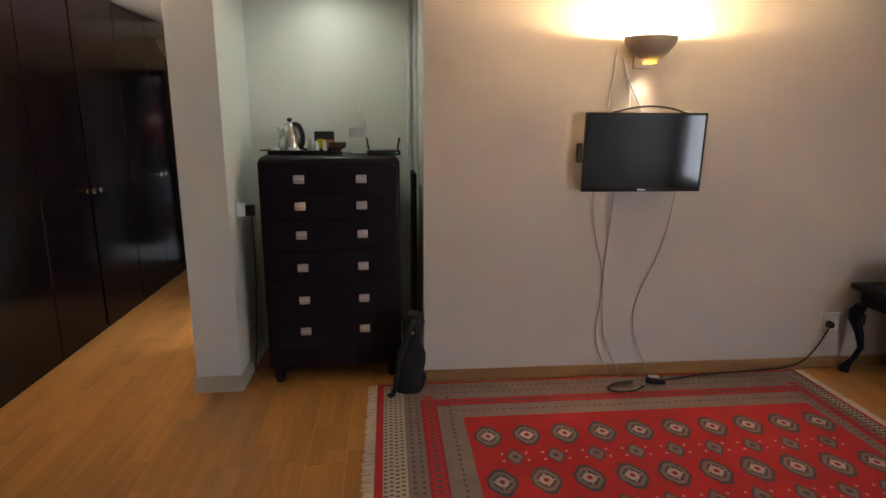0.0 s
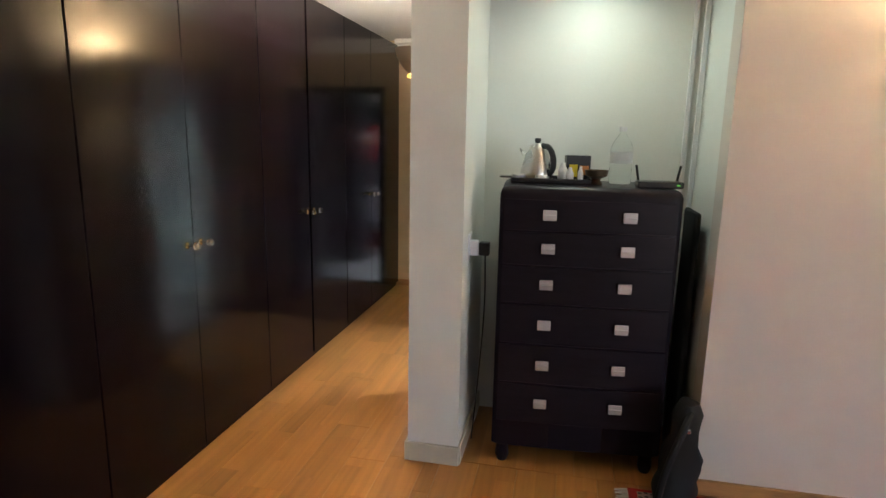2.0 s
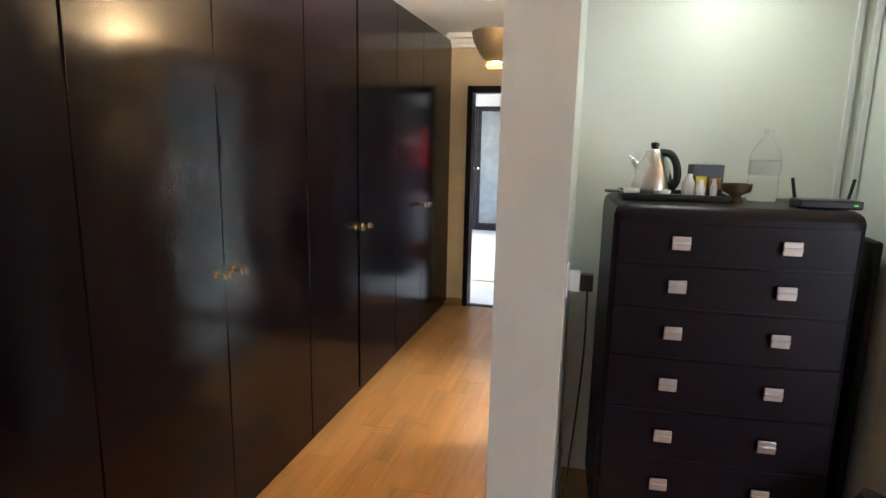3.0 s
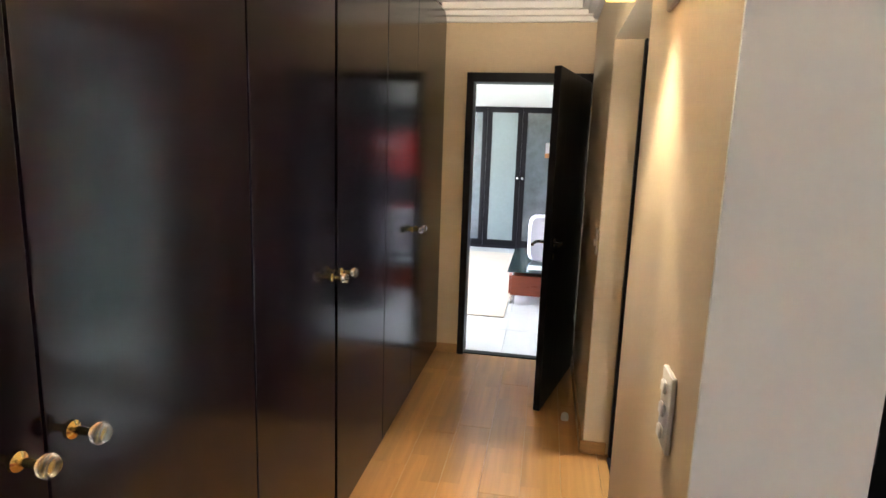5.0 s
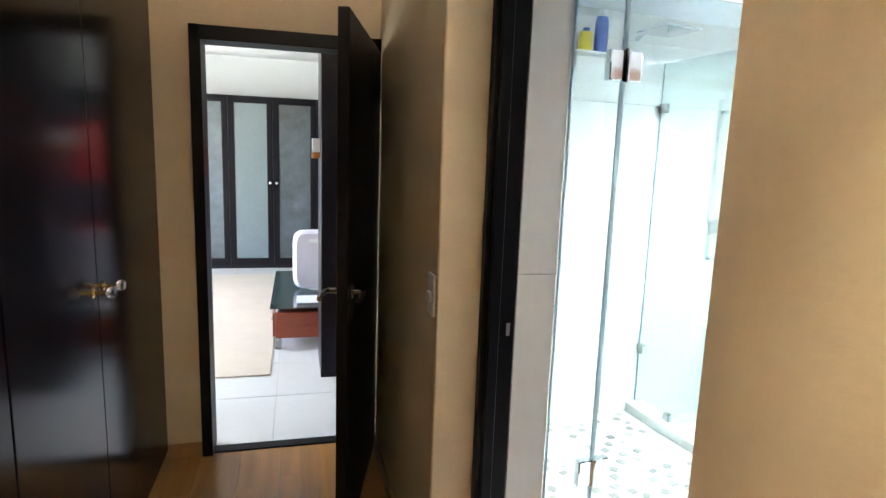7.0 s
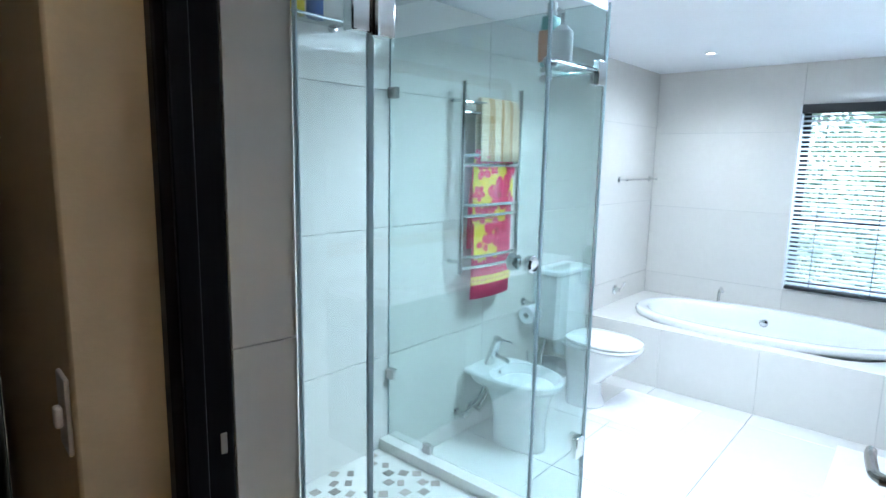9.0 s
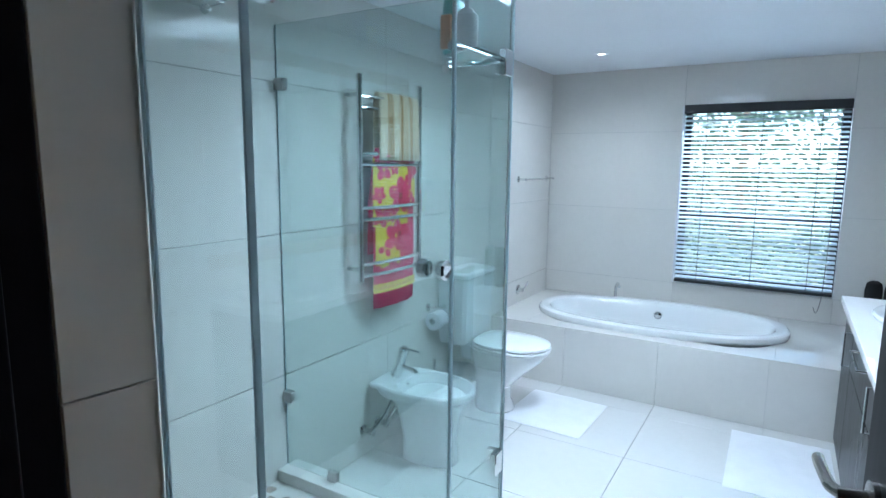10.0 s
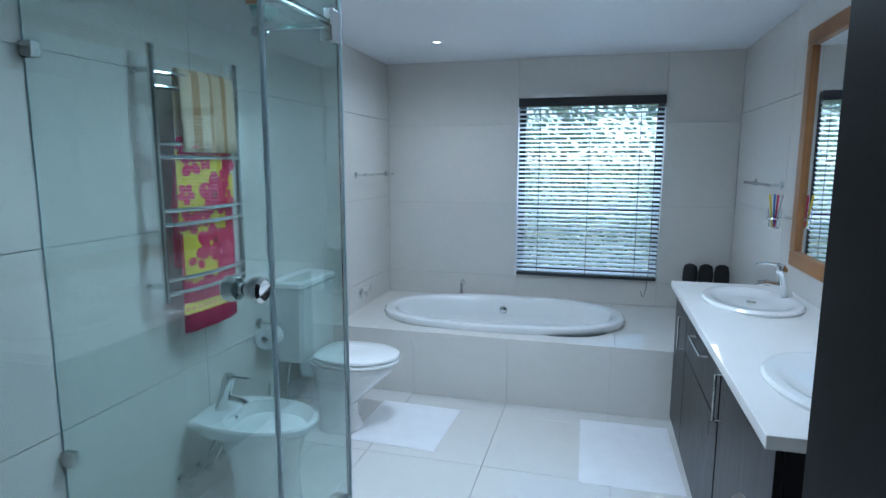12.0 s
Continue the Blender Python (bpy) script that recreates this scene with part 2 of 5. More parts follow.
see_through(GLASSEDGE, (0.6, 0.7, 0.73), 0.5)
see_through(BLINDW, (0.84, 0.92, 0.96), 0.4)
LACQUER = surface("red_lacquer", (0.36, 0.008, 0.012), 0.3, vary=0.15)
LEAF = surface("leaf_green", (0.06, 0.09, 0.055), 0.45, vary=0.5, scale=1.2, fine=10, bump=0)
see_through(LEAF, (0.2, 0.28, 0.18), 0.5)
BARK = surface("bark", (0.12, 0.09, 0.06), 0.9, bump=0.5)
SOIL = surface("garden_soil_and_lawn", (0.09, 0.1, 0.05), 0.9, vary=0.4, scale=0.8)
SISAL = surface("beige_sisal", (0.52, 0.45, 0.36), 0.95, vary=0.1, fine=200, bump=0.4)
TEAL = surface("teal_plastic", (0.08, 0.34, 0.3), 0.35)
ORANGE = surface("orange_brown_liquid", (0.5, 0.2, 0.06), 0.3)
BLUE = surface("blue_plastic", (0.02, 0.1, 0.4), 0.35)
YELLOW = surface("yellow_plastic", (0.75, 0.6, 0.03), 0.35)
BULB = glow("warm_bulb", (1.0, 0.72, 0.4), 2)
SPOTON = glow("downlight_lens", (1.0, 0.97, 0.9), 1.6)
LEDG = glow("green_led", (0.2, 0.9, 0.1), 0.04)
SLOTGLOW = glow("amber_slot", (1.0, 0.6, 0.1), 0.2)

# ---- helpers for meshes ----


def box(bm, a, b, bevel=0.0, seg=1, m=None):
    """A box from corner a to corner b, with its edges rounded by bevel."""
    c = [(p + q) / 2 for p, q in zip(a, b)]
    s = [abs(q - p) for p, q in zip(a, b)]
    made = bmesh.ops.create_cube(bm, size=1, matrix=(m or HERE) @ Matrix.LocRotScale(c, None, s))["verts"]
    if bevel:
        edges = list({e for v in made for e in v.link_edges})
        made = bmesh.ops.bevel(bm, geom=edges, offset=bevel, segments=seg, affect="EDGES", profile=0.5)["faces"]
        for f in sorted(made, key=lambda q: -q.calc_area())[:6]:
            f.smooth = False
    return bm


def boxes(*list_of, bevel=0.0, seg=1):
    bm = bmesh.new()
    for a, b in list_of:
        box(bm, a, b, bevel, seg)
    return bm


def lathe(profile, seg=24, m=None, bm=None, sx=1.0, sy=1.0):
    """A turned shape from (radius, height) pairs."""
    bm = bm or bmesh.new()
    m = m or HERE
    rings = []
    for r, z in profile:
        if r < 1e-5:
            rings.append([bm.verts.new(m @ Vector((0, 0, z)))])
        else:
            rings.append([bm.verts.new(m @ Vector((r * sx * math.cos(2 * math.pi * k / seg), r * sy * math.sin(2 * math.pi * k / seg), z))) for k in range(seg)])
    for p, q in zip(rings, rings[1:]):
        for k in range(seg):
            j = (k + 1) % seg
            if len(p) == 1 and len(q) > 1:
                bm.faces.new((p[0], q[k], q[j]))
            elif len(q) == 1 and len(p) > 1:
                bm.faces.new((p[k], p[j], q[0]))
            elif len(p) > 1:
                bm.faces.new((p[k], p[j], q[j], q[k]))
    bmesh.ops.recalc_face_normals(bm, faces=bm.faces)
    for f in bm.faces:
        f.smooth = True
    return bm


def tube(points, r, seg=8, bm=None, smooth_steps=0):
    """A round bar or cable through the points."""
    bm = bm or bmesh.new()
    pts = [Vector(p) for p in points]
    for _ in range(smooth_steps):
        out = [pts[0]]
        for p, q in zip(pts, pts[1:]):
            out += [p.lerp(q, 0.25), p.lerp(q, 0.75)]
        pts = out + [pts[-1]]
    side, rings = None, []
    for i, p in enumerate(pts):
        d = (pts[min(i + 1, len(pts) - 1)] - pts[max(i - 1, 0)]).normalized()
        side = d.orthogonal() if side is None else side - d * side.dot(d)
        side.normalize()
        up = d.cross(side)
        rings.append([bm.verts.new(p + r * (side * math.cos(2 * math.pi * k / seg) + up * math.sin(2 * math.pi * k / seg))) for k in range(seg)])
    for p, q in zip(rings, rings[1:]):
        for k in range(seg):
            bm.faces.new((p[k], p[(k + 1) % seg], q[(k + 1) % seg], q[k])).smooth = True
    bm.faces.new(rings[0]), bm.faces.new(rings[-1][::-1])
    return bm


def loft(rings, caps=True, bm=None):
    """A closed skin over rings of equally many points."""
    bm = bm or bmesh.new()
    rs = [[bm.verts.new(p) for p in ring] for ring in rings]
    n = len(rs[0])
    for p, q in zip(rs, rs[1:]):
        for k in range(n):
            bm.faces.new((p[k], p[(k + 1) % n], q[(k + 1) % n], q[k])).smooth = True
    if caps:
        bm.faces.new(rs[0][::-1]), bm.faces.new(rs[-1])
    bmesh.ops.recalc_face_normals(bm, faces=bm.faces)
    return bm


def mesh_of(bm, name, materials, smooth=True):
    me = bpy.data.meshes.new(name)
    bm.to_mesh(me)
    bm.free()
    for m in materials if isinstance(materials, (list, tuple)) else [materials]:
        me.materials.append(m)
    if smooth:
        me.set_sharp_from_angle(angle=radians(35))
        for f in me.polygons:
            if f.area > 3e-4 and max(abs(c) for c in f.normal) > 0.9999:
                f.use_smooth = False
    return me


def part(name, bm, material, parent, label="", at=None):
    ob = new(name, mesh_of(bm, name, material))
    ob.parent = parent
    if at is not None:
        ob.matrix_local = at if isinstance(at, Matrix) else Matrix.Translation(at)
    return tagged(ob, label)


def thing(name, label, category, at=(0, 0, 0), m=HERE, group="", turn=0):
    ob = new(name)
    ob.empty_display_size = 0.05
    ob.matrix_world = m @ pose(*at, 0, 0, turn)
    return tagged(ob, label, category, group)


def solid(name, bm, material, label, category, at=(0, 0, 0), m=HERE, group="", turn=0, kind=""):
    """A thing of a single piece."""
    ob = new(name, mesh_of(bm, name, material))
    ob.matrix_world = m @ pose(*at, 0, 0, turn)
    return tagged(ob, label, category, group, kind)


def wall(name, material, *blocks, m=HERE, label="", bevel=0.0):
    ob = new(name, mesh_of(boxes(*blocks, bevel=bevel), name, material))
    ob.matrix_world = m
    return tagged(ob, label, "wall" if "wall" in name else name.rstrip("_0123456789"), kind="structure")


# ---- structure ----
H = 2.55
wall("floor_bedroom_and_corridor", SKIRT, ((-2.6, -2.75, -0.15), (4.7, 3.3, -0.012)), ((-2.6, 3.3, -0.15), (-0.745, 6.56, -0.012)), ((-0.745, 3.3, -0.15), (0.5, 3.95, -0.012)), label="golden oak laminate floor laid in long planks")
FLOOR = bpy.data.objects["floor_bedroom_and_corridor"]
wall("ceiling", WHITE, ((-2.7, -2.8, H), (4.8, 4.02, H + 0.12)), ((-2.7, 4.02, H), (-0.52, 6.7, H + 0.12)), label="smooth white painted ceiling")
wall("wall_television", PLASTER, ((0.43, 3.21, 0), (4.6, 3.36, H)), label="stone-coloured plastered bedroom wall")
wall("wall_pier", PIER, ((-0.79, 3.172, 0), (-0.67, 3.42, H)), ((-0.925, 3.172, 0), (-0.79, 3.18, H)), label="pale grey-green plastered pier between niche and corridor")
wall("wall_niche", PIER, ((-0.79, 3.42, 0), (-0.67, 3.96, H)), ((-0.67, 3.84, 0), (0.43, 3.96, H)), ((0.43, 3.36, 0), (0.5, 3.96, H)), label="pale green-lit plastered niche walls")
wall("wall_corridor_sconce", TAN, ((-0.925, 3.18, 0), (-0.79, 4.025, H)), ((-0.79, 3.96, 0), (-0.52, 4.04, H)), label="tan plastered corridor wall with rough rendering")
wall("wall_corridor_lintel", TAN, ((-0.912, 4.04, 2.09), (-0.52, 5.19, H)), label="tan plastered wall above the bathroom door")
wall("wall_corridor_far", TAN, ((-0.912, 5.19, 0), (-0.671, 6.5, H)), label="tan plastered corridor wall with a light switch", bevel=0.006)
wall("wall_bath_reveal", GROUT, ((-0.671, 5.162, 0), (-0.543, 6.5, H)), label="tiled reveal beside the bathroom door")
wall("wall_end", TAN, ((-2.6, 6.5, 0), (-1.785, 6.62, H)), ((-1.785, 6.5, 2.095), (-0.89, 6.62, H)), ((-0.89, 6.5, 0), (-0.4, 6.62, H)), label="tan plastered end wall of the corridor")
wall("wall_south", PLASTER, ((-2.7, -2.8, 0), (4.7, -2.65, H)), label="stone-coloured bedroom wall")
wall("wall_east", PLASTER, ((4.6, -2.65, 0), (4.75, -2.3, H)), ((4.6, -1.4, 0), (4.75, 3.36, H)), ((4.6, -2.3, 2.1), (4.75, -1.4, H)), ((4.6, -2.3, 0), (4.75, -1.4, 0.35)), label="stone-coloured bedroom wall with a window")
wall("wall_west", PLASTER, ((-2.75, -2.8, 0), (-2.6, 6.6, H)), label="wall behind the built-in wardrobes")
# cornice and skirting
cor = bmesh.new()
for a, b, h, d in (((-1.97, 6.5), (-0.912, 6.5), 0.05, 0.11), ((-1.97, 6.5), (-0.912, 6.5), 0.12, 0.035), ((-1.97, 6.5), (-0.912, 6.5), 0.085, 0.07)):
    box(cor, (a[0], a[1] - d, H - h), (b[0], a[1], H), 0.008, 2)
for h, d in ((0.05, 0.11), (0.12, 0.035), (0.085, 0.07)):
    box(cor, (-0.912 - d, 3.3, H - h), (-0.912, 6.39, H), 0.008, 2)
tagged(new("trim_cornice", mesh_of(cor, "trim_cornice", WHITE)), "white stepped plaster cornice", "cornice", kind="structure")
wall("baseboard_bedroom", SKIRT, ((0.44, 3.192, 0), (4.6, 3.21, 0.075)), bevel=0.004, label="oak-coloured skirting board")
wall("baseboard_pier", SKIRTPAINT, ((-0.94, 3.157, 0), (-0.665, 3.172, 0.1)), ((-0.94, 3.172, 0), (-0.925, 3.42, 0.1)), ((-0.672, 3.172, 0), (-0.657, 3.84, 0.1)), bevel=0.003, label="pale painted skirting board round the pier")
wall("baseboard_corridor", SKIRT, ((-1.97, 6.486, 0), (-1.785, 6.5, 0.07)), ((-0.926, 5.2, 0), (-0.912, 6.486, 0.07)), ((-0.926, 5.178, 0), (-0.79, 5.19, 0.07)), ((-0.938, 3.42, 0), (-0.925, 4.03, 0.07)), bevel=0.003, label="oak-coloured skirting board along the corridor")
# bathroom shell
BH = 2.285
NV, EU, SV = 6.24, 3.84, 3.6
wall("floor_bathroom", GROUT, ((-0.72, 4.03, -0.15), (4.0, 6.5, -0.008)), ((0.62, 3.5, -0.15), (4.0, 4.03, -0.008)), m=TURN, label="large glossy cream porcelain floor tiles")
BFLOOR = bpy.data.objects["floor_bathroom"]
wall("ceiling_bathroom", BATHCEIL, ((-0.62, 4.03, BH), (1.1, 6.5, BH + 0.1)), ((0.62, 3.5, BH), (1.1, 4.03, BH + 0.1)), ((1.66, 3.5, BH), (4.1, 6.5, BH + 0.1)), ((1.1, 3.5, BH), (1.66, 4.74, BH + 0.1)), ((1.1, 5.3, BH), (1.66, 6.5, BH + 0.1)),
     ((1.04, 4.68, BH + 0.1), (1.1, 5.36, 2.7)), ((1.66, 4.68, BH + 0.1), (1.72, 5.36, 2.7)), ((1.1, 4.68, BH + 0.1), (1.66, 4.74, 2.7)), ((1.1, 5.3, BH + 0.1), (1.66, 5.36, 2.7)), ((1.02, 4.66, 2.7), (1.74, 5.38, 2.74)), m=TURN, label="white bathroom ceiling with a skylight shaft")
wall("wall_bath_north", GROUT, ((-0.6, NV + 0.008, 0), (4.0, NV + 0.15, BH)), m=TURN, label="glossy cream tiled bathroom wall")
wall("wall_bath_east", GROUT, ((EU + 0.008, 3.4, 0), (EU + 0.16, 4.1, BH)), ((EU + 0.008, 5.17, 0), (EU + 0.16, NV + 0.15, BH)), ((EU + 0.008, 4.1, 0), (EU + 0.16, 5.17, 0.62)), ((EU + 0.008, 4.1, 1.98), (EU + 0.16, 5.17, BH)), m=TURN, label="glossy cream tiled bathroom wall with a window")
wall("wall_bath_south", GROUT, ((0.55, SV - 0.1, 0), (4.0, SV - 0.008, BH)), m=TURN, label="glossy cream tiled bathroom wall behind the vanity")
wall("wall_bath_side", TILE, ((-0.52, 3.962, 0), (0.62, 4.02, BH)), ((0.56, 3.42, 0), (0.62, 3.962, BH)), label="cream bathroom wall behind the open door")
# study shell
wall("floor_study", GROUT, ((-4.6, 6.56, -0.15), (1.6, 12.1, -0.008)), label="white square floor tiles")
SFLOOR = bpy.data.objects["floor_study"]
wall("ceiling_study", WHITE, ((-4.7, 6.62, 2.75), (1.7, 12.2, 2.85)), label="white study ceiling")
wall("wall_study", WHITE, ((-4.6, 11.95, 0), (1.6, 12.1, 2.75)), ((1.5, 6.62, 0), (1.65, 11.95, 2.75)), ((-4.6, 6.62, 0), (-4.45, 7.6, 2.75)), ((-4.6, 10.4, 0), (-4.45, 11.95, 2.75)), ((-4.6, 7.6, 0), (-4.45, 10.4, 0.5)), ((-4.6, 7.6, 2.3), (-4.45, 10.4, 2.75)),
     ((-4.6, 6.505, 0), (-2.6, 6.62, 2.75)), ((-2.6, 6.505, H), (1.6, 6.62, 2.75)), ((-0.4, 6.505, 0), (1.6, 6.62, H)), label="white study walls with a wide window")
# outdoors
gb = bmesh.new()
bmesh.ops.create_grid(gb, x_segments=2, y_segments=2, size=600)
solid("ground", gb, SOIL, "dark garden soil and lawn", "ground", (0, 0, -0.4), kind="structure")

# ---- corridor and bedroom things ----


def crystal_knob(parent, x, y, z):
    """A faceted crystal knob on a brass neck, standing out along +x."""
    m = pose(x, y, z, 0, 90, 0)
    k = part("knob", lathe([(0, 0.042), (0.012, 0.042), (0.019, 0.05), (0.02, 0.058), (0.014, 0.067), (0, 0.067)], 10, m), CRYSTAL, parent, "faceted crystal knob on a brass neck")
    part("knob_neck", lathe([(0, 0), (0.016, 0), (0.016, 0.004), (0.007, 0.008), (0.007, 0.038), (0.013, 0.0425), (0, 0.0425)], 16, m), BRASS, k)


# built-in wardrobes, one unit of two doors each
CX = -1.945
SEAMS = [-0.25, 0.41, 1.07, 1.72, 2.375, 3.0, 3.675, 4.305, 4.98, 5.6, 6.485]
for i in range(0, 10, 2):
    y0, y1, y2 = SEAMS[i:i + 3]
    w = thing("built_in_wardrobe", "tall glossy dark brown built-in wardrobe with plain doors", "wardrobe", (CX, y0, 0), group="wardrobes along the corridor")
    top = 2.49
    part("body", boxes(((-0.64, 0.002, 0), (-0.024, y2 - y0 - 0.002, top))), WENGE, w)
    # the meeting gap differs from pair to pair
    slack = 0.013 if 4.2 < y1 < 4.4 else 0.0025
    for a, b in ((y0, y1), (y1, y2)):
        lo, hi = (0.004, slack) if b == y1 else (slack, 0.004)
        d = part("door", boxes(((-0.022, a - y0 + lo, 0.045), (0, b - y0 - hi, top)), bevel=0.0025, seg=2), WENGE, w)
        ky = (a - y0 + 0.052) if a == y1 else (b - y0 - 0.052)
        crystal_knob(d, 0, ky, 1.08)
    part("plinth", boxes(((-0.06, 0.002, 0), (-0.03, y2 - y0 - 0.002, 0.044))), WENGE, w)


def lever(parent, m, label="satin chrome lever handle on a round rose"):
    """A lever handle that stands out along +x of m and points along -y."""
    h = part("door_handle", lathe([(0, 0), (0.026, 0), (0.026, 0.008), (0.011, 0.01), (0.0095, 0.048), (0, 0.048)], 20, m @ pose(0, 0, 0, 0, 90, 0)), DARKSTEEL, parent, label)
    part("lever", tube([m @ Vector(p) for p in ((0.04, 0, 0), (0.052, -0.012, 0), (0.054, -0.03, 0), (0.054, -0.09, 0.0), (0.05, -0.12, -0.004))], 0.0095, 10, smooth_steps=1), DARKSTEEL, h)
    part("keyhole_rose", lathe([(0, 0), (0.02, 0), (0.02, 0.006), (0, 0.007)], 18, m @ pose(0, 0, -0.085, 0, 90, 0)), DARKSTEEL, h)


def door_leaf(name, hinge, free, height, label, handle_z):
    """A leaf from its hinge line to its free edge, in plan."""
    d = Vector(free) - Vector(hinge)
    L = d.length
    ang = math.degrees(math.atan2(d.y, d.x))
    ob = thing(name, label, "door", (*hinge, 0.008), turn=ang)
    part("leaf", boxes(((0.0, -0.02, 0), (L, 0.02, height)), bevel=0.002), FRAME, ob)
    for s in (1, -1):
        lever(ob, pose(L - 0.065, 0.02 * s, handle_z, 0, 0, 90 * s) @ (Matrix.Diagonal((1, 1 if s > 0 else -1, 1, 1))))
    for z in (0.2, height / 2, height - 0.2):
        part("hinge", lathe([(0, -0.05), (0.008, -0.05), (0.008, 0.05), (0, 0.05)], 10, pose(-0.006, 0.02, z)), STEEL, ob)
    return ob


# frame and leaf of the end door
fr = thing("door_1", "dark-stained door frame at the end of the corridor", "door frame", (-1.785, 6.47, 0))
tagged(fr, kind="structure")
part("frame_post", boxes(((0, 0, 0), (0.05, 0.16, 2.095)), bevel=0.003), FRAME, fr)
part("frame_post", boxes(((0.845, 0, 0), (0.894, 0.16, 2.095)), bevel=0.003), FRAME, fr)
part("frame_head", boxes(((0, 0, 2.03), (0.894, 0.16, 2.094)), bevel=0.003), FRAME, fr)
part("threshold", boxes(((0, 0.03, 0), (0.894, 0.1, 0.008)), bevel=0.002), FRAME, fr)
door_leaf("corridor_door", (-0.936, 6.455), (-1.16, 5.61), 2.02, "plain dark door standing open into the corridor", 1.03)
# frame and leaf of the bathroom door
fb = thing("door_2", "dark-stained bathroom door frame set into a deep reveal", "door frame", (-0.785, 4.04, 0))
tagged(fb, kind="structure")
part("frame_post", boxes(((0.008, 1.115, 0), (0.113, 1.15, 2.09)), bevel=0.004), FRAME, fb)
part("frame_stop", boxes(((0.025, 1.1, 0), (0.06, 1.115, 2.03)), bevel=0.003), FRAME, fb)
part("frame_post", boxes(((0, 0, 0), (0.12, 0.05, 2.09)), bevel=0.004), FRAME, fb)
part("frame_head", boxes(((0.02, 0.05, 2.05), (0.13, 1.115, 2.09)), bevel=0.004), FRAME, fb)
part("threshold", boxes(((0.0, 0.05, -0.005), (0.16, 1.115, 0.006)), bevel=0.002), FRAME, fb)
part("strike_plate", boxes(((0.086, 1.1125, 1.01), (0.098, 1.1146, 1.05)), bevel=0.001), BRONZE, fb, "dull bronzed strike plate")
door_leaf("bathroom_door", (-0.655, 4.08), (0.12, 4.282), 2.02, "plain dark door standing open into the bathroom", 1.04)

# door stop on the corridor floor
solid("door_stop", lathe([(0, 0), (0.022, 0), (0.024, 0.01), (0.02, 0.035), (0.012, 0.042), (0, 0.043)], 18), PLASTIC_W, "small white rubber door stop on the floor", "door stop", (-0.99, 5.55, 0.0))

# light switch and socket on the tan walls
sw = thing("light_switch", "tall narrow white light switch on the wall", "switch", (-0.912, 5.24, 1.125))
part("plate", boxes(((-0.008, -0.035, -0.065), (0, 0.035, 0.065)), bevel=0.003, seg=2), PLASTIC_W, sw)
part("rocker", boxes(((-0.02, -0.012, -0.022), (-0.008, 0.012, 0.012)), bevel=0.003), PLASTIC_W, sw)
so = thing("switch_plate", "tall white plate with three switches on the wall", "switch", (-0.925, 3.355, 1.095))
part("plate", boxes(((-0.01, -0.04, -0.075), (0, 0.04, 0.075)), bevel=0.003, seg=2), PLASTIC_W, so)
for z in (-0.045, 0, 0.045):
    part("rocker", boxes(((-0.018, -0.014, z - 0.012), (-0.01, 0.014, z + 0.012)), bevel=0.003), PLASTIC_W, so)


def sconce(x, y, z, turn, label):
    """A half-bowl uplighter against a wall; the wall lies towards +y."""
    s = thing("wall_sconce", label, "wall lamp", (x, y, z), turn=turn, group="uplighter sconces")
    prof = [(0.045, -0.12), (0.06, -0.115), (0.1, -0.085), (0.135, -0.04), (0.15, 0.0), (0.146, 0.0), (0.13, -0.04), (0.095, -0.08), (0.055, -0.108), (0.04, -0.112)]
    part("bowl", lathe(prof, 40, pose(0, -0.11, 0), sy=0.72), BRONZE, s, "brushed bronze half-bowl shade")
    part("back_plate", boxes(((-0.05, -0.012, -0.16), (0.05, 0, 0.0)), bevel=0.004), BRONZE, s)
    part("bulb", lathe([(0, -0.1), (0.014, -0.1), (0.018, -0.075), (0.016, -0.06), (0, -0.05)], 14, pose(0, -0.1, 0)), BULB, s)
    part("slot", boxes(((-0.028, -0.15, -0.142), (0.028, -0.085, -0.128)), bevel=0.003), SLOTGLOW, s, "glowing amber slot")
    return s


sconce(1.68, 3.21, 2.05, 0, "bronze half-bowl uplighter glowing on the bedroom wall")
sconce(-0.925, 3.68, 2.05, -90, "bronze half-bowl uplighter glowing on the tan wall")

# television on the wall
tv = thing("television", "black flat television mounted on the wall", "television", (1.695, 3.21, 1.42), turn=0)
TVM = pose(0, -0.11, 0, 2, 0, -1)
b = bmesh.new()
box(b, (-0.355, 0, -0.225), (0.355, 0.028, 0.225), 0.004, 2, TVM)
box(b, (-0.22, 0.028, -0.16), (0.22, 0.055, 0.14), 0.01, 2, TVM)
part("housing", b, PLASTIC_B, tv)
b = bmesh.new()
box(b, (-0.34, -0.002, -0.2), (0.34, 0.001, 0.212), 0, 1, TVM)
part("screen", b, SCREEN, tv, "dark glossy screen")
b = bmesh.new()
box(b, (-0.025, -0.003, -0.217), (0.025, -0.001, -0.209), 0, 1, TVM)
part("badge", b, PEWTER, tv)
part("bracket", boxes(((-0.1, -0.06, -0.1), (0.1, 0, 0.1)), bevel=0.004), BRONZE, tv)
box_b = bmesh.new()
box(box_b, (-0.385, 0.03, -0.06), (-0.357, 0.06, 0.05), 0.004, 1, TVM)
part("side_box", box_b, PLASTIC_B, tv, "small black receiver on its side")
